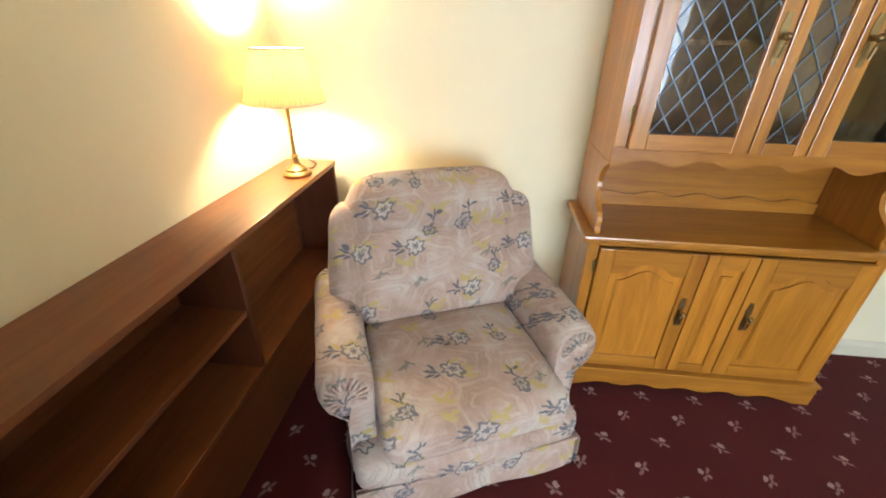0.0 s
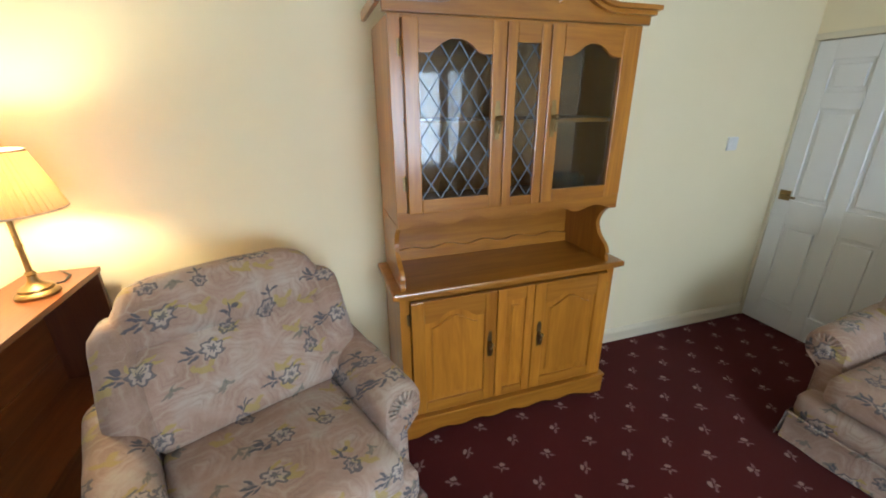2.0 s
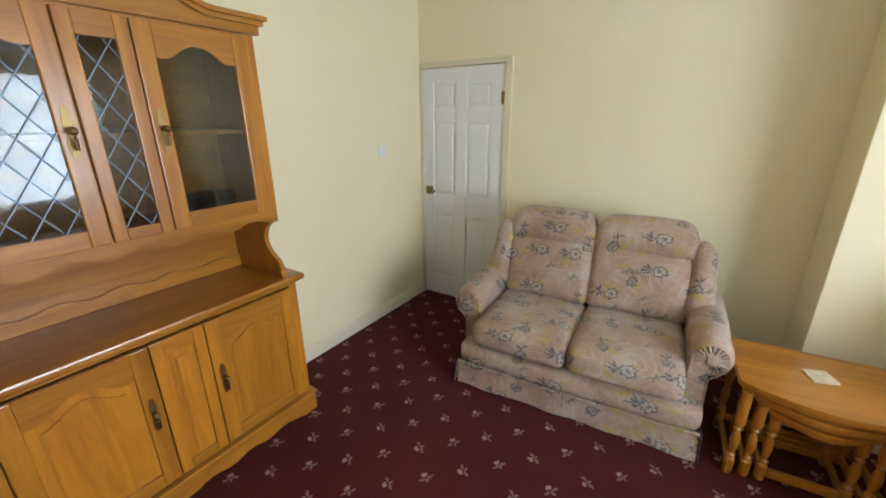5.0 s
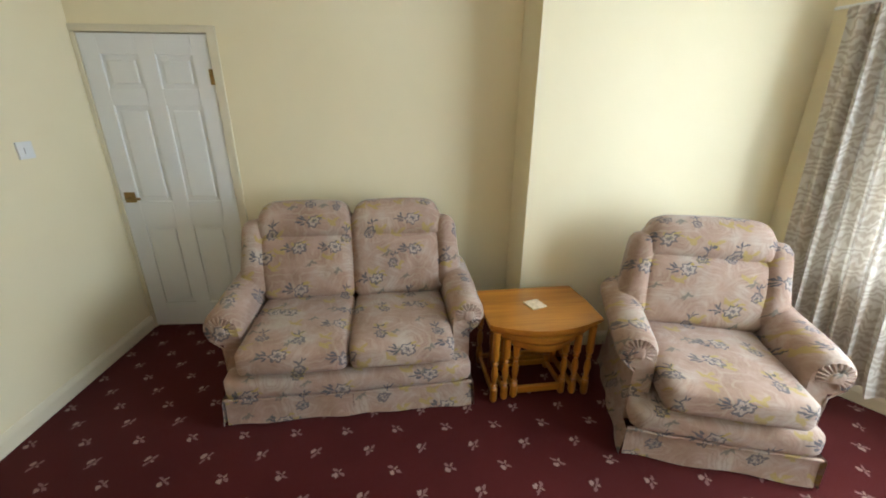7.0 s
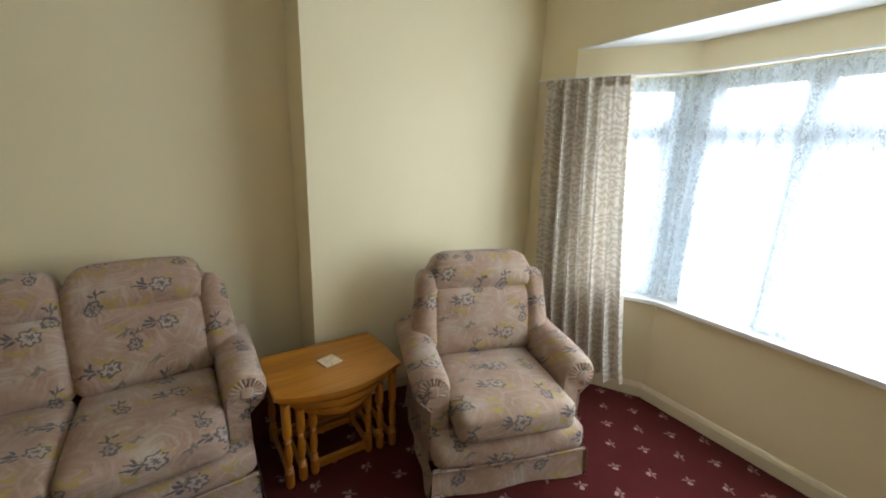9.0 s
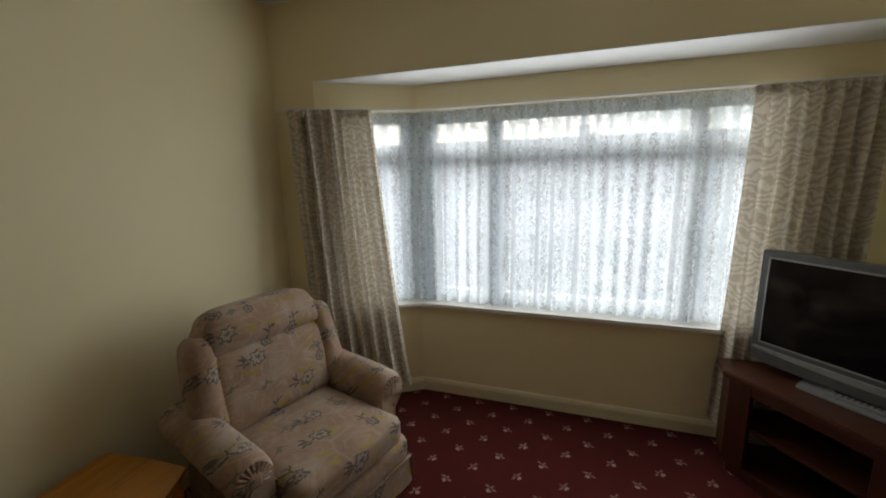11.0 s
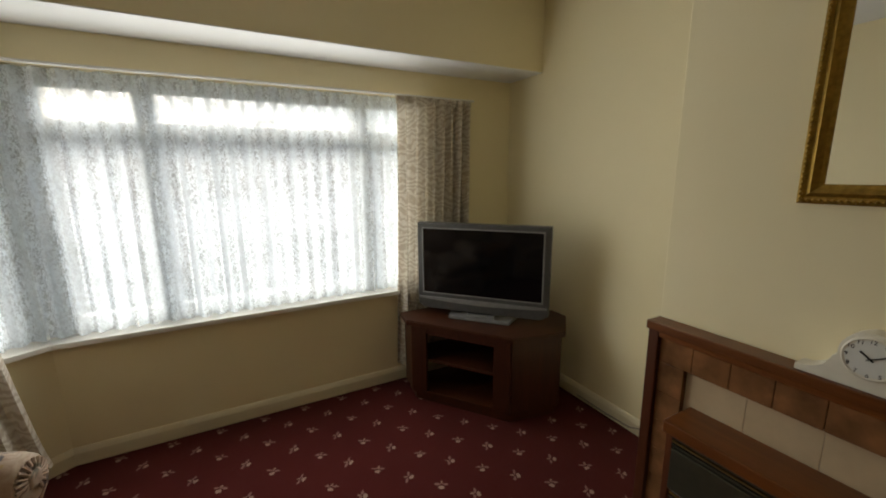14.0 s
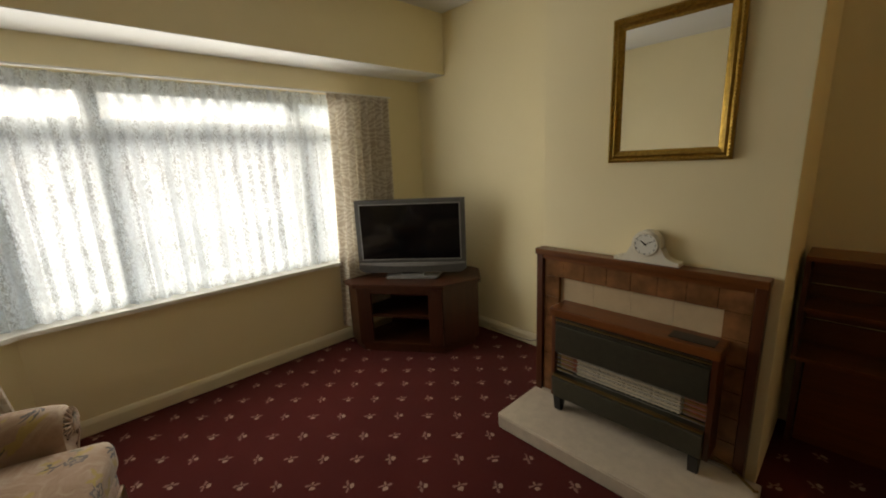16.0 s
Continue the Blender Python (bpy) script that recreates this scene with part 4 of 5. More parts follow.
# ---- oak dresser ----
dr = thing("dresser", (-2.32, -0.24, 0), 0, "honey oak dresser with leaded glass doors and cupboards", "dresser")
DX0, DX1, DF, DB = -2.885, -1.712, -0.405, -0.025
DC = (DX0 + DX1) / 2


def wave(x0, x1, base, amp, waves, n=48, phase=0.0):
    """A scalloped edge: points from x0 to x1."""
    pts = []
    for i in range(n + 1):
        u = i / n
        pts.append((x0 + (x1 - x0) * u, base + amp * (0.5 - 0.5 * math.cos(2 * math.pi * waves * u + phase)) * (0.65 + 0.35 * math.sin(math.pi * u))))
    return pts


def arch(x0, x1, z, rise, n=20):
    """A cathedral arch from x0 to x1, springing at z."""
    pts = []
    for i in range(n + 1):
        u = i / n
        s = min(1, max(0, (0.5 - abs(u - 0.5) - 0.12) / 0.30))
        pts.append((x0 + (x1 - x0) * u, z + rise * (s * s * (3 - 2 * s))))
    return pts


part("plinth", prism([(DX0 - 0.02, 0.115), (DX0 - 0.02, 0.002), (DX0 + 0.06, 0.002)] + wave(DX0 + 0.10, DX1 - 0.10, 0.022, 0.024, 5) + [(DX1 - 0.06, 0.002), (DX1 + 0.02, 0.002), (DX1 + 0.02, 0.115)], DF - 0.022, DF - 0.002, "y", 0.003), "oak_x", dr, "scalloped oak plinth")
part("plinth_side", box(DX0 - 0.02, DX0 - 0.002, DF - 0.001, DB, 0.002, 0.115, 0.003), "oak_x", dr)
part("plinth_side", box(DX1 + 0.002, DX1 + 0.02, DF - 0.001, DB, 0.002, 0.115, 0.003), "oak_x", dr)
part("plinth_moulding", box(DX0 - 0.026, DX1 + 0.026, DF - 0.028, DB, 0.1155, 0.130, 0.005), "oak_x", dr)
for x in (DX0, DX1 - 0.018):
    part("lower_side", box(x, x + 0.018, DF + 0.021, DB - 0.006, 0.131, 0.812, 0.002), "oak_z", dr)
part("lower_back", box(DX0 + 0.02, DX1 - 0.02, DB - 0.005, DB, 0.131, 0.812), "oak_x", dr)
part("lower_floor", box(DX0 + 0.019, DX1 - 0.019, DF + 0.022, DB - 0.007, 0.132, 0.15), "oak_x", dr)
for x0, x1 in ((DX0, DX0 + 0.045), (DX1 - 0.045, DX1)):
    part("face_stile", box(x0, x1, DF, DF + 0.02, 0.131, 0.812, 0.002), "oak_z", dr)
part("face_rail", box(DX0 + 0.0455, DX1 - 0.0455, DF + 0.004, DF + 0.02, 0.131, 0.15, 0.002), "oak_x", dr)
part("face_rail", box(DX0 + 0.0455, DX1 - 0.0455, DF + 0.004, DF + 0.02, 0.795, 0.812, 0.002), "oak_x", dr)
part("worktop", box(DX0 - 0.035, DX1 + 0.035, DF - 0.035, DB, 0.822, 0.852, 0.009), "oak_x", dr)
part("worktop_moulding", box(DX0 - 0.018, DX1 + 0.018, DF - 0.018, DB, 0.8125, 0.8215, 0.003), "oak_x", dr)


def handle(parent, x, y, z):
    h = part("handle", prism([(x - 0.008, z - 0.075), (x + 0.008, z - 0.075), (x + 0.014, z - 0.03), (x + 0.009, z), (x + 0.014, z + 0.03), (x + 0.008, z + 0.075), (x - 0.008, z + 0.075), (x - 0.014, z + 0.03), (x - 0.009, z), (x - 0.014, z - 0.03)], y - 0.003, y - 0.0005, "y"), "brass", parent, "ornate brass drop handle")
    bm = lathe([(0.004, 0), (0.010, 0.004), (0.006, 0.018), (0.013, 0.028), (0.009, 0.036), (0.003, 0.040)], pose(x, y - 0.003, z + 0.008, 90, 0, 0), 14)
    tube([(x, y - 0.026, z + 0.01), (x, y - 0.032, z - 0.015), (x, y - 0.026, z - 0.05)], 0.006, 8, bm)
    part("drop", bm, "brass", h, "", True)


def hinge(parent, x, y, z):
    bm = box(x - 0.012, x + 0.012, y - 0.004, y - 0.0005, z - 0.028, z + 0.028, 0.001)
    tube([(x, y - 0.006, z - 0.03), (x, y - 0.006, z + 0.03)], 0.005, 8, bm)
    part("hinge", bm, "brass", parent, "brass hinge")


def panel_door(name, x0, x1, z0, z1, arched, s=0.062):
    y0, y1 = DF - 0.022, DF - 0.001
    d = part(name, block(box(x0, x0 + s, y0, y1, z0, z1, 0.004), x1 - s, x1, y0, y1, z0, z1, 0.004), "oak_z", dr)
    part("bottom_rail", box(x0 + s + 0.0005, x1 - s - 0.0005, y0 + 0.0005, y1, z0, z0 + s, 0.003), "oak_x", d)
    rise = 0.05 if arched else 0.0
    part("top_rail", prism([(x1 - s - 0.0005, z1), (x0 + s + 0.0005, z1)] + arch(x0 + s + 0.0005, x1 - s - 0.0005, z1 - 0.115 + (0.05 if not arched else 0), rise), y0 + 0.0005, y1, "y", 0.002), "oak_x", d)
    a, c = x0 + s - 0.006, x1 - s + 0.006
    zt = z1 - 0.115 + (0.05 if not arched else 0)
    bm = prism([(c, z0 + s - 0.006), (a, z0 + s - 0.006)] + arch(a, c, zt + 0.004, rise), y0 + 0.013, y1 - 0.001, "y")
    prism([(c - 0.038, z0 + s + 0.034), (a + 0.038, z0 + s + 0.034)] + arch(a + 0.038, c - 0.038, zt - 0.034, rise), y0 + 0.004, y0 + 0.0135, "y", 0.006, bm=bm)
    part("raised_panel", bm, "oak_z", d)
    return d


LA, LB, MA, MB, RA, RB = DX0 + 0.048, -2.405, -2.400, -2.199, -2.194, DX1 - 0.048
d = panel_door("cupboard_door", LA, LB, 0.153, 0.792, True)
handle(d, LB - 0.035, DF - 0.022, 0.50)
hinge(d, LA - 0.006, DF, 0.70)
hinge(d, LA - 0.006, DF, 0.24)
panel_door("fixed_panel", MA, MB, 0.153, 0.792, False, 0.045)
d = panel_door("cupboard_door", RA, RB, 0.153, 0.792, True)
handle(d, RA + 0.035, DF - 0.022, 0.50)
hinge(d, RB + 0.006, DF, 0.70)
hinge(d, RB + 0.006, DF, 0.24)

# upper part
UX0, UX1, UF, UB, UZ0, UZ1 = DX0 + 0.01, DX1 - 0.05, DF + 0.015, DB, 1.155, 1.945
for x, sgn in ((UX0, 1), (UX1 - 0.022, 1)):
    prof = [(UB, 0.853), (UB, UZ0 - 0.001), (UF + 0.002, UZ0 - 0.001)]
    prof += [(UF + 0.002 + 0.085 * math.sin(math.pi * i / 12) ** 0.8, UZ0 - 0.012 - 0.20 * i / 12) for i in range(13)]
    prof += [(UF - 0.012, 0.925), (UF - 0.020, 0.905), (UF - 0.008, 0.885), (UF - 0.020, 0.868), (UF - 0.020, 0.853)]
    part("side_bracket", prism(prof, x, x + 0.022, "x", 0.003), "oak_z", dr, "scalloped oak side bracket")
    part("upper_side", box(x, x + 0.022, UF, UB - 0.006, UZ0, UZ1, 0.002), "oak_z", dr)
part("upstand", prism([(UX0 + 0.023, 0.8535), (UX1 - 0.023, 0.8535)] + wave(UX1 - 0.023, UX0 + 0.023, 0.905, 0.022, 5)[0:], UB - 0.03, UB - 0.012, "y", 0.002), "oak_x", dr, "wavy oak upstand")
part("upper_back", box(UX0 + 0.0225, UX1 - 0.0225, UB - 0.011, UB - 0.001, 0.8535, UZ1), "oak_x", dr)
for z in (UZ0 + 0.035, 1.555):
    part("shelf", box(UX0 + 0.0225, UX1 - 0.0225, UF + (0.03 if z > 1.4 else 0.002), UB - 0.0115, z, z + 0.018, 0.002), "oak_x", dr)
part("upper_top", box(UX0 + 0.0225, UX1 - 0.0225, UF + 0.002, UB - 0.0115, UZ1 - 0.02, UZ1 - 0.001), "oak_x", dr)
part("apron", prism([(UX1, UZ0 + 0.06), (UX0, UZ0 + 0.06), (UX0, UZ0 - 0.012)] + wave(UX0 + 0.02, UX1 - 0.02, UZ0 - 0.012, 0.038, 5) + [(UX1, UZ0 - 0.012)], UF - 0.02, UF - 0.001, "y", 0.003), "oak_x", dr, "scalloped oak apron")
for x0, x1 in ((UX0, UX0 + 0.045), (UX1 - 0.045, UX1)):
    part("face_stile", box(x0, x1, UF - 0.0195, UF - 0.001, UZ0 + 0.0605, UZ1, 0.002), "oak_z", dr)
part("face_rail", box(UX0 + 0.0455, UX1 - 0.0455, UF - 0.0195, UF - 0.001, UZ1 - 0.02, UZ1, 0.002), "oak_x", dr)


def leaded(parent, x0, x1, z0, z1, y, pitch=0.118):
    for sgn in (1, -1):
        k = -40
        while k < 60:
            c = k * pitch
            pts = []
            for s in range(0, 41):
                x = x0 + (x1 - x0) * s / 40
                z = z0 + sgn * 1.45 * (x - x0) + c
                if z0 <= z <= z1:
                    pts.append((x, y, z))
            if len(pts) > 1:
                part("lead_strip", tube([pts[0], pts[-1]], 0.0028, 5), "lead", parent)
            k += 1


def glass_door(name, x0, x1, z0, z1, lead, rise, s=0.058):
    y0, y1 = UF - 0.042, UF - 0.0205
    d = part(name, block(box(x0, x0 + s, y0, y1, z0, z1, 0.004), x1 - s, x1, y0, y1, z0, z1, 0.004), "oak_z", dr)
    part("bottom_rail", box(x0 + s + 0.0005, x1 - s - 0.0005, y0 + 0.0005, y1, z0, z0 + s, 0.003), "oak_x", d)
    zt = z1 - (0.115 if rise else 0.07)
    part("top_rail", prism([(x1 - s - 0.0005, z1), (x0 + s + 0.0005, z1)] + arch(x0 + s + 0.0005, x1 - s - 0.0005, zt, rise), y0 + 0.0005, y1, "y", 0.003), "oak_x", d)
    g = part("pane", box(x0 + s - 0.004, x1 - s + 0.004, y1 - 0.009, y1 - 0.006, z0 + s - 0.004, z1 - 0.03), "dim", d, "clear cabinet glass")
    if lead:
        leaded(d, x0 + s, x1 - s, z0 + s, zt + rise, y1 - 0.012)
    return d


gz0, gz1 = UZ0 + 0.055, UZ1 - 0.012
d = glass_door("glass_door", UX0 + 0.048, -2.415, gz0, gz1, True, 0.05)
handle(d, -2.415 - 0.030, UF - 0.042, 1.575)
hinge(d, UX0 + 0.042, UF - 0.0195, 1.835)
hinge(d, UX0 + 0.042, UF - 0.0195, 1.335)
glass_door("fixed_glass_panel", -2.410, -2.220, gz0, gz1, True, 0.0, 0.042)
d = glass_door("glass_door", -2.215, UX1 - 0.048, gz0, gz1, False, 0.05)
handle(d, -2.215 + 0.030, UF - 0.042, 1.575)
# cornice with a raised crest
cr_pts = []
for i in range(41):
    u = i / 40
    s = min(1, max(0, (0.5 - abs(u - 0.5) - 0.17) / 0.27))
    cr_pts.append((UX0 - 0.02 + (UX1 - UX0 + 0.04) * u, UZ1 + 0.035 + 0.115 * s * s * (3 - 2 * s)))
part("frieze", prism([(UX1 + 0.02, UZ1 + 0.001), (UX0 - 0.02, UZ1 + 0.001)] + cr_pts, UF - 0.04, UF - 0.012, "y", 0.003), "oak_x", dr, "arched oak frieze")
bm = bmesh.new()
for lo, hi, o in ((0.0, 0.016, 0.022), (0.0165, 0.034, 0.040)):
    pts = [(x + math.copysign(o * 0.5, x - DC) * (abs(x - DC) > 0.52), z + hi) for x, z in cr_pts]
    pts += [(x + math.copysign(o * 0.5, x - DC) * (abs(x - DC) > 0.52), z + lo) for x, z in cr_pts[::-1]]
    prism(pts, UF - 0.04 - o, UF - 0.005, "y", 0.003, bm=bm)
part("cornice", bm, "oak_x", dr, "moulded oak cornice")
part("cornice_side", box(UX0 - 0.040, UX0 - 0.0205, UF - 0.004, UB, UZ1 + 0.03, UZ1 + 0.068, 0.004), "oak_x", dr)
part("cornice_side", box(UX1 + 0.0205, UX1 + 0.040, UF - 0.004, UB, UZ1 + 0.03, UZ1 + 0.068, 0.004), "oak_x", dr)
UC = (UX0 + UX1) / 2
for k, (dx_, dz_, ln, an) in enumerate(((-0.10, 0.085, 0.05, 20), (0.10, 0.085, 0.05, -20), (-0.06, 0.078, 0.05, -25), (0.06, 0.078, 0.05, 25), (-0.03, 0.10, 0.04, 60), (0.03, 0.10, 0.04, -60), (0, 0.085, 0.04, 90), (-0.135, 0.072, 0.035, 35), (0.135, 0.072, 0.035, -35))):
    bm = bmesh.new()
    bmesh.ops.create_uvsphere(bm, u_segments=10, v_segments=6, radius=1, matrix=Matrix.Translation((UC + dx_, UF - 0.041, UZ1 + dz_)) @ Matrix.Rotation(radians(an), 4, "Y") @ Matrix.Diagonal((ln * 0.6, 0.007, 0.012, 1)))
    part("carved_leaf", bm, "oak_x", dr, "", True)

for i, (x, y) in enumerate(((-2.07, -0.28), (-1.99, -0.25), (-1.92, -0.29), (-2.03, -0.17), (-1.95, -0.16), (-1.88, -0.19))):
    g = thing("drinking_glass", (x, y, UZ0 + 0.054), 0, "clear glass tumbler inside the dresser", "glass", "glasses in the dresser", True)
    part("bowl", lathe([(0.024, 0.0), (0.026, 0.002), (0.033, 0.085), (0.0315, 0.085), (0.024, 0.008)], None, 18), "clearware", g, "", True)
orn = thing("ornament", (-2.31, -0.22, 1.574), 0, "small white china ornament on the dresser shelf", "ornament", "", True)
part("figure", lathe([(0.03, 0.0), (0.03, 0.01), (0.016, 0.025), (0.03, 0.055), (0.034, 0.075), (0.018, 0.10), (0.012, 0.11)], None, 18), "ivory", orn, "", True)


# ---- upholstery ----
def pipe_loop(cx, cy, cz, sx, sy, r, m=None, n=40, plane="xy"):
    pts = []
    for i in range(n + 1):
        a = 2 * math.pi * i / n
        c, s = math.cos(a), math.sin(a)
        u, v = math.copysign(abs(c) ** 0.35, c) * sx / 2, math.copysign(abs(s) ** 0.35, s) * sy / 2
        p = Vector((cx + u, cy + v, cz)) if plane == "xy" else Vector((cx + u, cy, cz + v))
        pts.append(m @ p if m is not None else p)
    return tube(pts, r, 6)


def upholstered(name, width, seats, loc, rz, label, category):
    """A high-backed armchair or settee with rolled arms, wings and a valance; its front is -y."""
    t = thing(name, loc, rz, label, category, local=True)
    hw = width / 2
    fy, by = -0.40, 0.36
    af = fy + 0.12
    inner = hw - 0.105
    part("seat_base", soft_box(0, (fy + by) / 2, 0.232, 2 * hw - 0.012, by - fy - 0.002, 0.150, 0.05, (0, 0.022, 0), n=16), "cloth", t, "", True)
    part("front_rail_piping", tube([(-hw + 0.005, fy + 0.006, 0.168), (0, fy - 0.002, 0.167), (hw - 0.005, fy + 0.006, 0.168)], 0.007, 8), "cloth", t, "", True)
    # valance round the foot, a panel a side and one a seat in front
    cuts = [-hw + 2 * hw * i / seats for i in range(seats + 1)]
    for a, c in zip(cuts, cuts[1:]):
        bm = drape((a + 0.003, fy + 0.018), (c - 0.003, fy + 0.018), 0.012, 0.176, max(2, int((c - a) * 3)), 0.007, seed=int(a * 100) + 7, steps=10, rows=4, ruffle=0.0015, foot=((a - 0.001, fy + 0.006), (c + 0.001, fy + 0.006)))
        part("valance", bm, "cloth", t, "", True)
    for s in (-1, 1):
        bm = drape((s * (hw + 0.004), fy), (s * (hw + 0.004), by), 0.012, 0.172, 3, 0.006, seed=4, steps=8, rows=4, foot=((s * (hw + 0.016), fy - 0.004), (s * (hw + 0.016), by)))
        part("valance", bm, "cloth", t, "", True)
    part("back_frame", soft_box(0, by - 0.02, 0.52, 2 * hw - 0.10, 0.14, 0.72, 0.06, m=Matrix.Translation((0, 0, 0)) @ Matrix.Rotation(0, 4, "X")), "cloth", t, "", True)
    # arms: a rolled outline drawn along y
    for s in (-1, 1):
        prof = [(inner, 0.14), (inner, 0.44)]
        cx, cz, r = hw - 0.012, 0.53, 0.092
        for i in range(19):
            a = math.pi * (1.06 - 1.42 * i / 18)
            prof.append((cx + r * math.cos(a), cz + r * math.sin(a)))
        prof += [(hw - 0.012, 0.44), (hw + 0.0, 0.14)]
        b = bmesh.new()
        rings = []
        ys = [af - 0.01, af + 0.008, af + 0.04] + [af + 0.04 + (0.40 - af - 0.12) * i / 8 for i in range(1, 9)]
        for k, y in enumerate(ys):
            grow = (0.86, 0.965, 1.0)[min(k, 2)]
            drop = 0.02 * max(0, (y - af) / 0.7) * -1
            ring = []
            for x, z in prof:
                px, pz = cx - 0.02, 0.42
                xx, zz = px + (x - px) * grow, pz + (z - pz) * grow if z > 0.42 else z
                zz += (y - af) * 0.05 * (z > 0.42)
                w = 0.004 * noise.noise(Vector((xx * 9, y * 7, zz * 9)))
                ring.append(b.verts.new((s * (xx + w), y, zz + w)))
            rings.append(ring)
        for p, q in zip(rings, rings[1:]):
            for i in range(len(prof) - 1):
                b.faces.new((p[i], p[i + 1], q[i + 1], q[i]))
        b.faces.new(rings[0])
        b.faces.new(rings[-1][::-1])
        arm = part("arm", b, "cloth", t, "", True)
        # scroll front with gathered pleats
        bm = bmesh.new()
        for i in range(15):
            a = math.pi * (1.15 - 1.5 * i / 14)
            p0 = Vector((s * (cx + 0.026 * math.cos(a)), af - 0.020, cz + 0.026 * math.sin(a)))
            p1 = Vector((s * (cx + 0.070 * math.cos(a)), af - 0.013, cz + 0.070 * math.sin(a)))
            tube([p0, (p0 + p1) / 2 + Vector((0, -0.004, 0)), p1], 0.006, 6, bm)
        part("pleats", bm, "cloth", arm, "", True)
        part("scroll_button", soft_box(s * cx, af - 0.016, cz, 0.062, 0.03, 0.062, 0.03, n=6), "cloth", arm, "", True)
        part("front_piping", tube([(s * (hw - 0.004), af - 0.012, 0.16), (s * (hw - 0.010), af - 0.014, 0.42), (s * (cx + 0.06), af - 0.012, cz - 0.055)], 0.005, 6), "cloth", arm, "", True)
        # wing beside the back cushion
        wm = Matrix.Translation((s * (inner + 0.032), 0.225, 0.72)) @ Matrix.Rotation(radians(-9), 4, "X") @ Matrix.Rotation(radians(s * 6), 4, "Z")
        part("wing", soft_box(0, 0, 0, 0.125, 0.25, 0.46, 0.055, (0.008, 0.008, 0.0), wm, n=10, shape=lambda p, u: Vector((p.x * (0.90 + 0.16 * (1 - u.z)) - s * 0.012 * u.z, p.y * (0.74 + 0.15 * (1 - u.z)), p.z))), "cloth", t, "", True)
    cw = 2 * inner / seats
    for i in range(seats):
        cx = -inner + cw * (i + 0.5)
        c = part("seat_cushion", soft_box(cx, -0.146, 0.408, cw - 0.004, 0.605, 0.152, 0.045, (0, 0.012, 0.022), n=14), "cloth", t, "", True)
        part("piping", pipe_loop(cx, -0.146, 0.454, cw - 0.012, 0.595, 0.0055), "cloth", c, "", True)
        bw = cw + (0.05 if seats == 1 else 0.02)
        bm_ = Matrix.Translation((cx, 0.235, 0.745)) @ Matrix.Rotation(radians(-11), 4, "X")

        def tuft(p, u):
            groove = math.exp(-((p.z - 0.10) / 0.022) ** 2)
            q = p.copy()
            if u.y < 0:
                q.y += 0.030 * groove * (1 - 0.3 * abs(u.x)) - 0.012 * math.exp(-((p.z - 0.19) / 0.07) ** 2) - 0.010 * math.exp(-((p.z + 0.08) / 0.1) ** 2)
                q.y += 0.006 * math.exp(-((abs(p.x) - 0.09) / 0.012) ** 2) * (p.z < 0.1) * (p.z > -0.2)
            if u.z > 0.4:
                q.z -= 0.05 * max(0, abs(u.x) - 0.55) ** 2 / 0.2
            return q
        c = part("back_cushion", soft_box(0, 0, 0, bw, 0.19, 0.60, 0.07, (0.0, 0.022, 0.012), bm_, n=26, shape=tuft), "cloth", t, "", True)
        part("piping", pipe_loop(0, -0.055, 0.0, bw - 0.03, 0.585, 0.0055, bm_, 48, "xz"), "cloth", c, "", True)
        part("crease", tube([bm_ @ Vector((-bw * 0.45, -0.075, 0.095)), bm_ @ Vector((0, -0.088, 0.10)), bm_ @ Vector((bw * 0.45, -0.075, 0.095))], 0.004, 6), "cloth", c, "", True)
    return t


chair = upholstered("armchair", 0.87, 1, (-3.46, -0.67, 0), 22, "pink floral tapestry armchair between the bookcase and dresser", "armchair")
chair.scale = (1, 1, 1.04)
upholstered("armchair", 0.80, 1, (-1.08, -3.49, 0), -106.5, "pink floral tapestry armchair before the bay curtain", "armchair")
upholstered("settee", 1.30, 2, (-0.62, -1.63, 0), -86.2, "two-seat pink floral tapestry settee against the wall", "sofa")


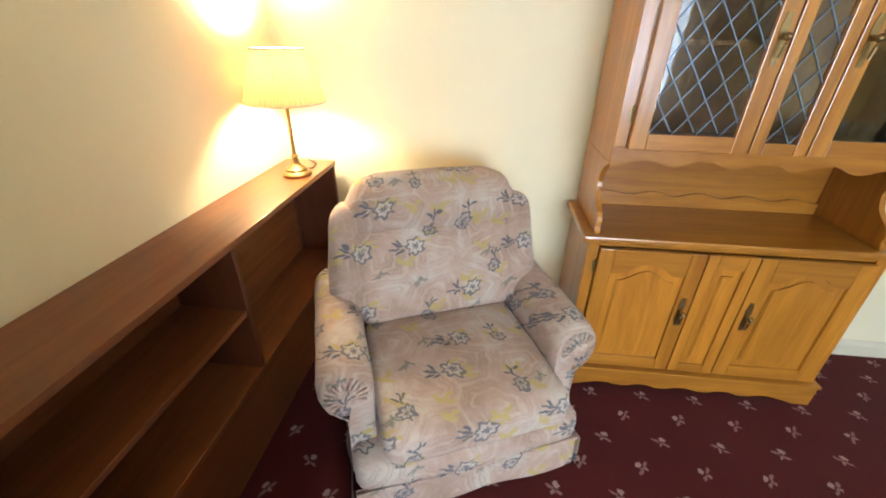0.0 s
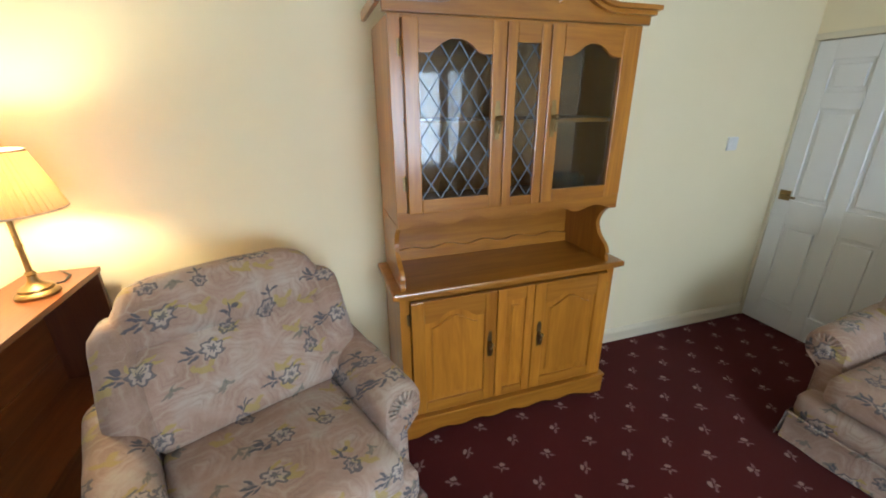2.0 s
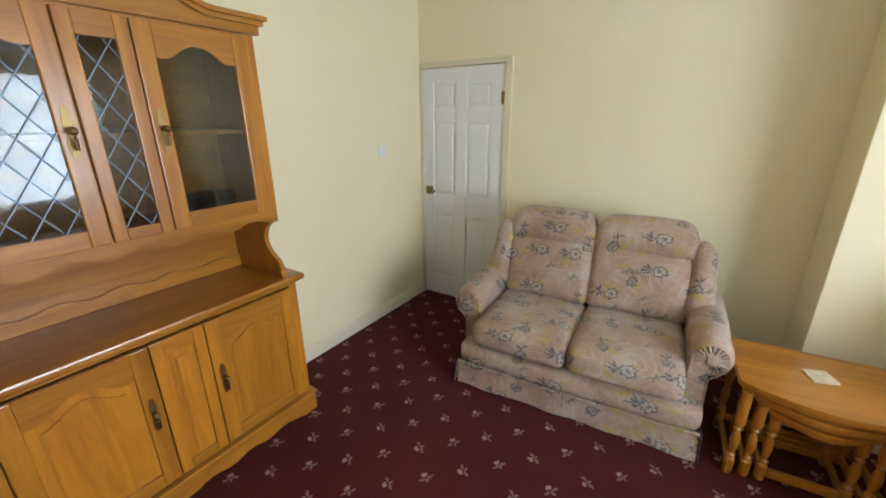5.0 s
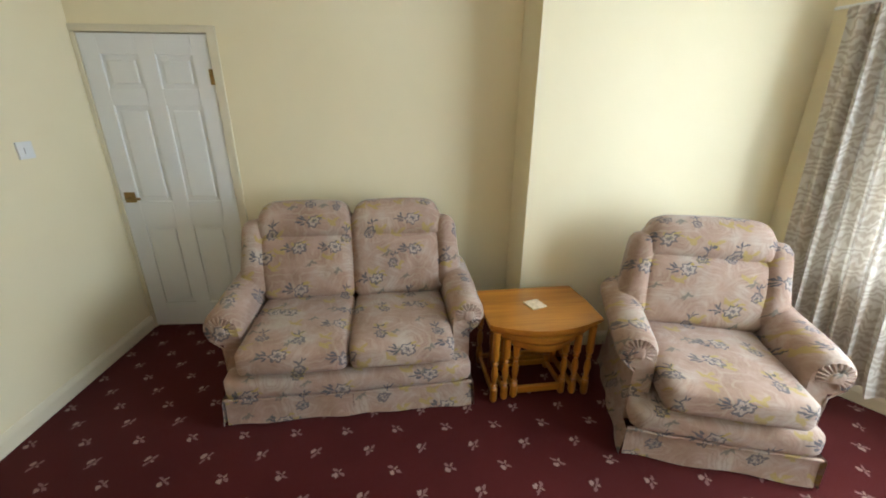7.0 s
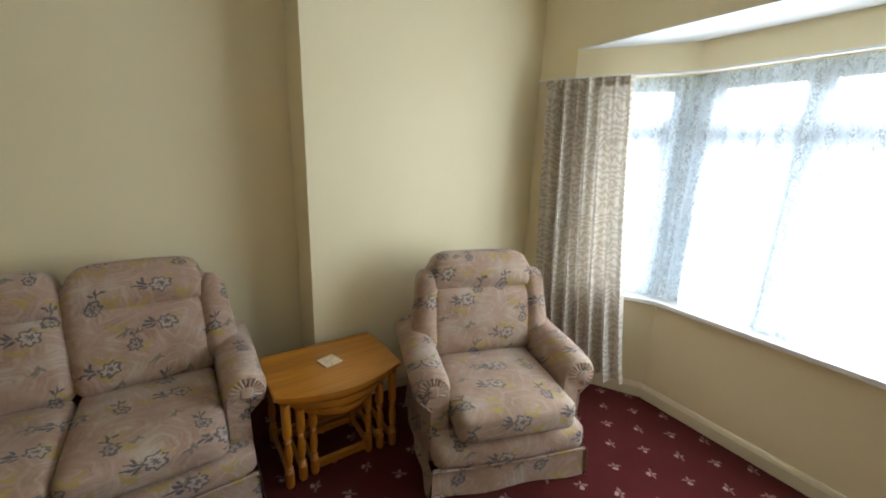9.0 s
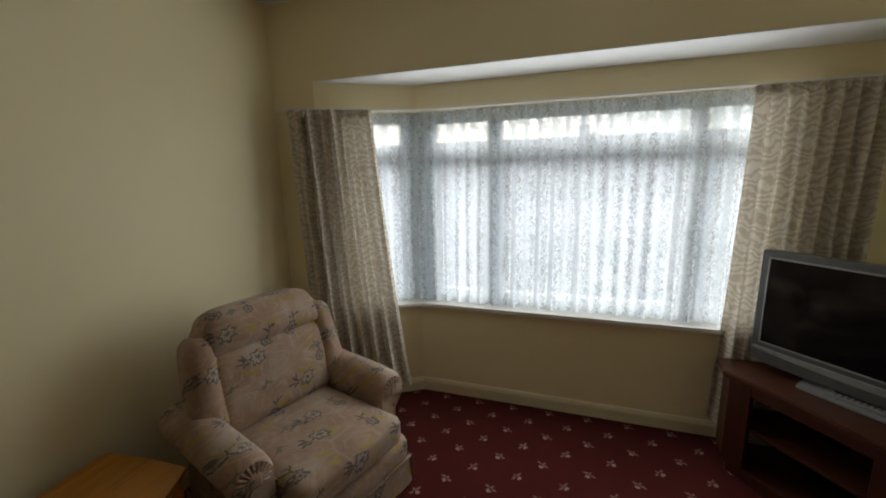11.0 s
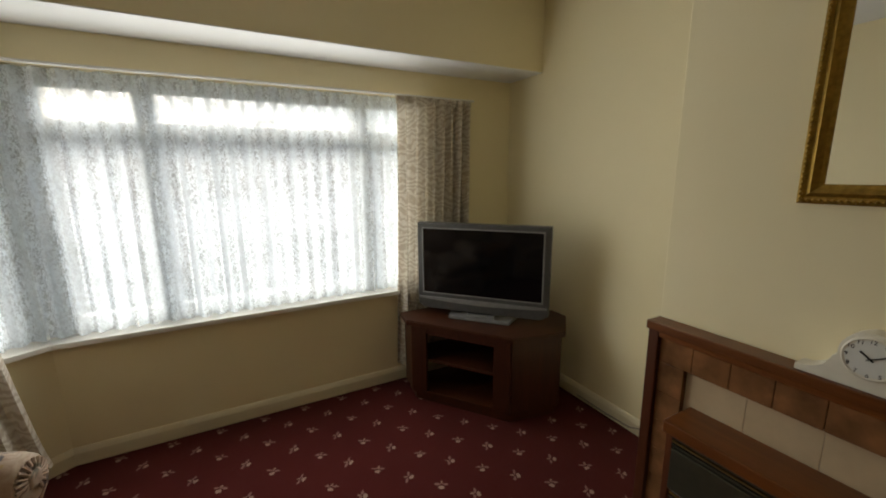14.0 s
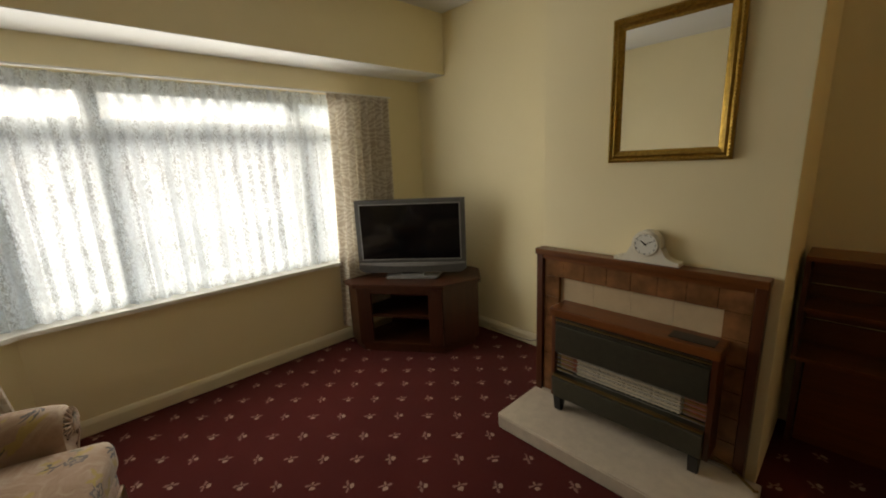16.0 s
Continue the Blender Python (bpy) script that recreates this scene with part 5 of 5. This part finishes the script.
# ---- nest of tables ----
def nest_table(w, d, h, loc, rz, label):
    t = thing("nest_table", loc, rz, label, "side table", "nest of tables", True)

    def outline(k):
        pts = [(-w / 2 + k, d / 2 - k), (-w / 2 + k - 0.012, 0.0)]
        pts += [(-w / 2 + k - 0.012 + (w - 2 * k + 0.024) * i / 16, -d / 2 + k + 0.02 - 0.09 * math.sin(math.pi * i / 16)) for i in range(17)]
        return pts + [(w / 2 - k + 0.012, 0.0), (w / 2 - k, d / 2 - k)]
    part("tabletop", prism(outline(0), h - 0.022, h, "z", 0.006), "oak_x", t)
    part("apron", prism(outline(0.022), h - 0.05, h - 0.0225, "z", 0.003), "oak_x", t)
    prof = [(0.014, 0.0), (0.019, 0.012), (0.019, 0.085), (0.010, 0.096), (0.018, 0.108), (0.009, 0.120), (0.012, 0.135), (0.018, 0.18), (0.016, 0.215), (0.009, 0.245), (0.017, 0.258), (0.009, 0.270), (0.018, 0.285), (0.019, 0.30), (0.019, h - 0.051)]
    for sx in (-1, 1):
        for sy in (-1, 1):
            part("leg", lathe([(r, 0.001 + z) for r, z in prof], Matrix.Translation((sx * (w / 2 - 0.035), sy * (d / 2 - 0.035), 0)) @ Matrix.Diagonal((1.12, 1.12, 1, 1)), 14), "oak_z", t, "turned oak leg", True)
        part("side_stretcher", box(sx * (w / 2 - 0.035) - 0.010, sx * (w / 2 - 0.035) + 0.010, -d / 2 + 0.05, d / 2 - 0.05, 0.03, 0.06, 0.004), "oak_x", t)
    part("back_stretcher", box(-w / 2 + 0.05, w / 2 - 0.05, d / 2 - 0.045, d / 2 - 0.025, 0.03, 0.06, 0.004), "oak_x", t)
    return t


nest_table(0.62, 0.44, 0.512, (-0.735, -2.695, 0), -86, "honey oak side table with bowed top, largest of a nest")
nest_table(0.485, 0.37, 0.456, (-0.755, -2.695, 0), -86, "honey oak middle table tucked under a larger one")
t = nest_table(0.36, 0.31, 0.400, (-0.775, -2.695, 0), -86, "honey oak smallest table with a floor stretcher")
part("front_stretcher", box(-0.125, 0.125, -0.135, -0.110, 0.03, 0.07, 0.004), "oak_x", t)
co = thing("coaster", (-0.745, -2.69, 0.5125), -70, "small square pale coaster on the side table", "coaster", "", True)
part("pad", box(-0.048, 0.048, -0.048, 0.048, 0, 0.008, 0.002), "paper", co)

# ---- outside the window ----
structure("ground", box(-600, 600, -1200, -5.2, -0.9, -0.6), "grass", "front gardens and road outside", "ground")
house = thing("house", (-1.0, -42, -0.6), 0, "long brick terrace with hipped grey roof across the road", "house")
part("wall", box(-44.5, 39.5, -49, -42, -0.6, 3.0), "brick", house)
bm = bmesh.new()
vs = [bm.verts.new(p) for p in ((-45, -49.5, 3.0), (40, -49.5, 3.0), (40, -41.5, 3.0), (-45, -41.5, 3.0), (-42, -45.5, 5.2), (37, -45.5, 5.2))]
for f in ((0, 1, 5, 4), (1, 2, 5), (2, 3, 4, 5), (3, 0, 4), (3, 2, 1, 0)):
    bm.faces.new([vs[i] for i in f])
rf = part("roof", bm, "roof", house)
part("chimney", box(-3.2, -2.2, -46, -45.0, 4.6, 6.3), "brick", rf)
for x in range(-43, 39, 4):
    for z in (0.6,):
        wd = part("window", box(x, x + 1.6, -42.05, -41.95, z, z + 1.2, 0.02), "upvc", house)
        part("pane", box(x + 0.1, x + 1.5, -41.96, -41.93, z + 0.1, z + 1.1), "screen", wd)
hedge = thing("hedge", (-2.0, -9.0, -0.6), 0, "clipped green hedge in the front garden", "hedge")
bm = bmesh.new()
rng = random.Random(11)
for i in range(1500):
    p = Vector((rng.uniform(-9, 6), rng.uniform(-9.3, -8.7), rng.uniform(-0.6, 0.55)))
    q = Euler((rng.uniform(0, 6), rng.uniform(0, 6), rng.uniform(0, 6))).to_matrix()
    s = rng.uniform(0.08, 0.16)
    bm.faces.new([bm.verts.new(p + q @ Vector(c) * s) for c in ((-1, -0.5, 0), (0, -0.6, 0.1), (1, 0, 0), (0, 0.6, 0.1), (-1, 0.5, 0))])
part("foliage", bm, "leaf", hedge)
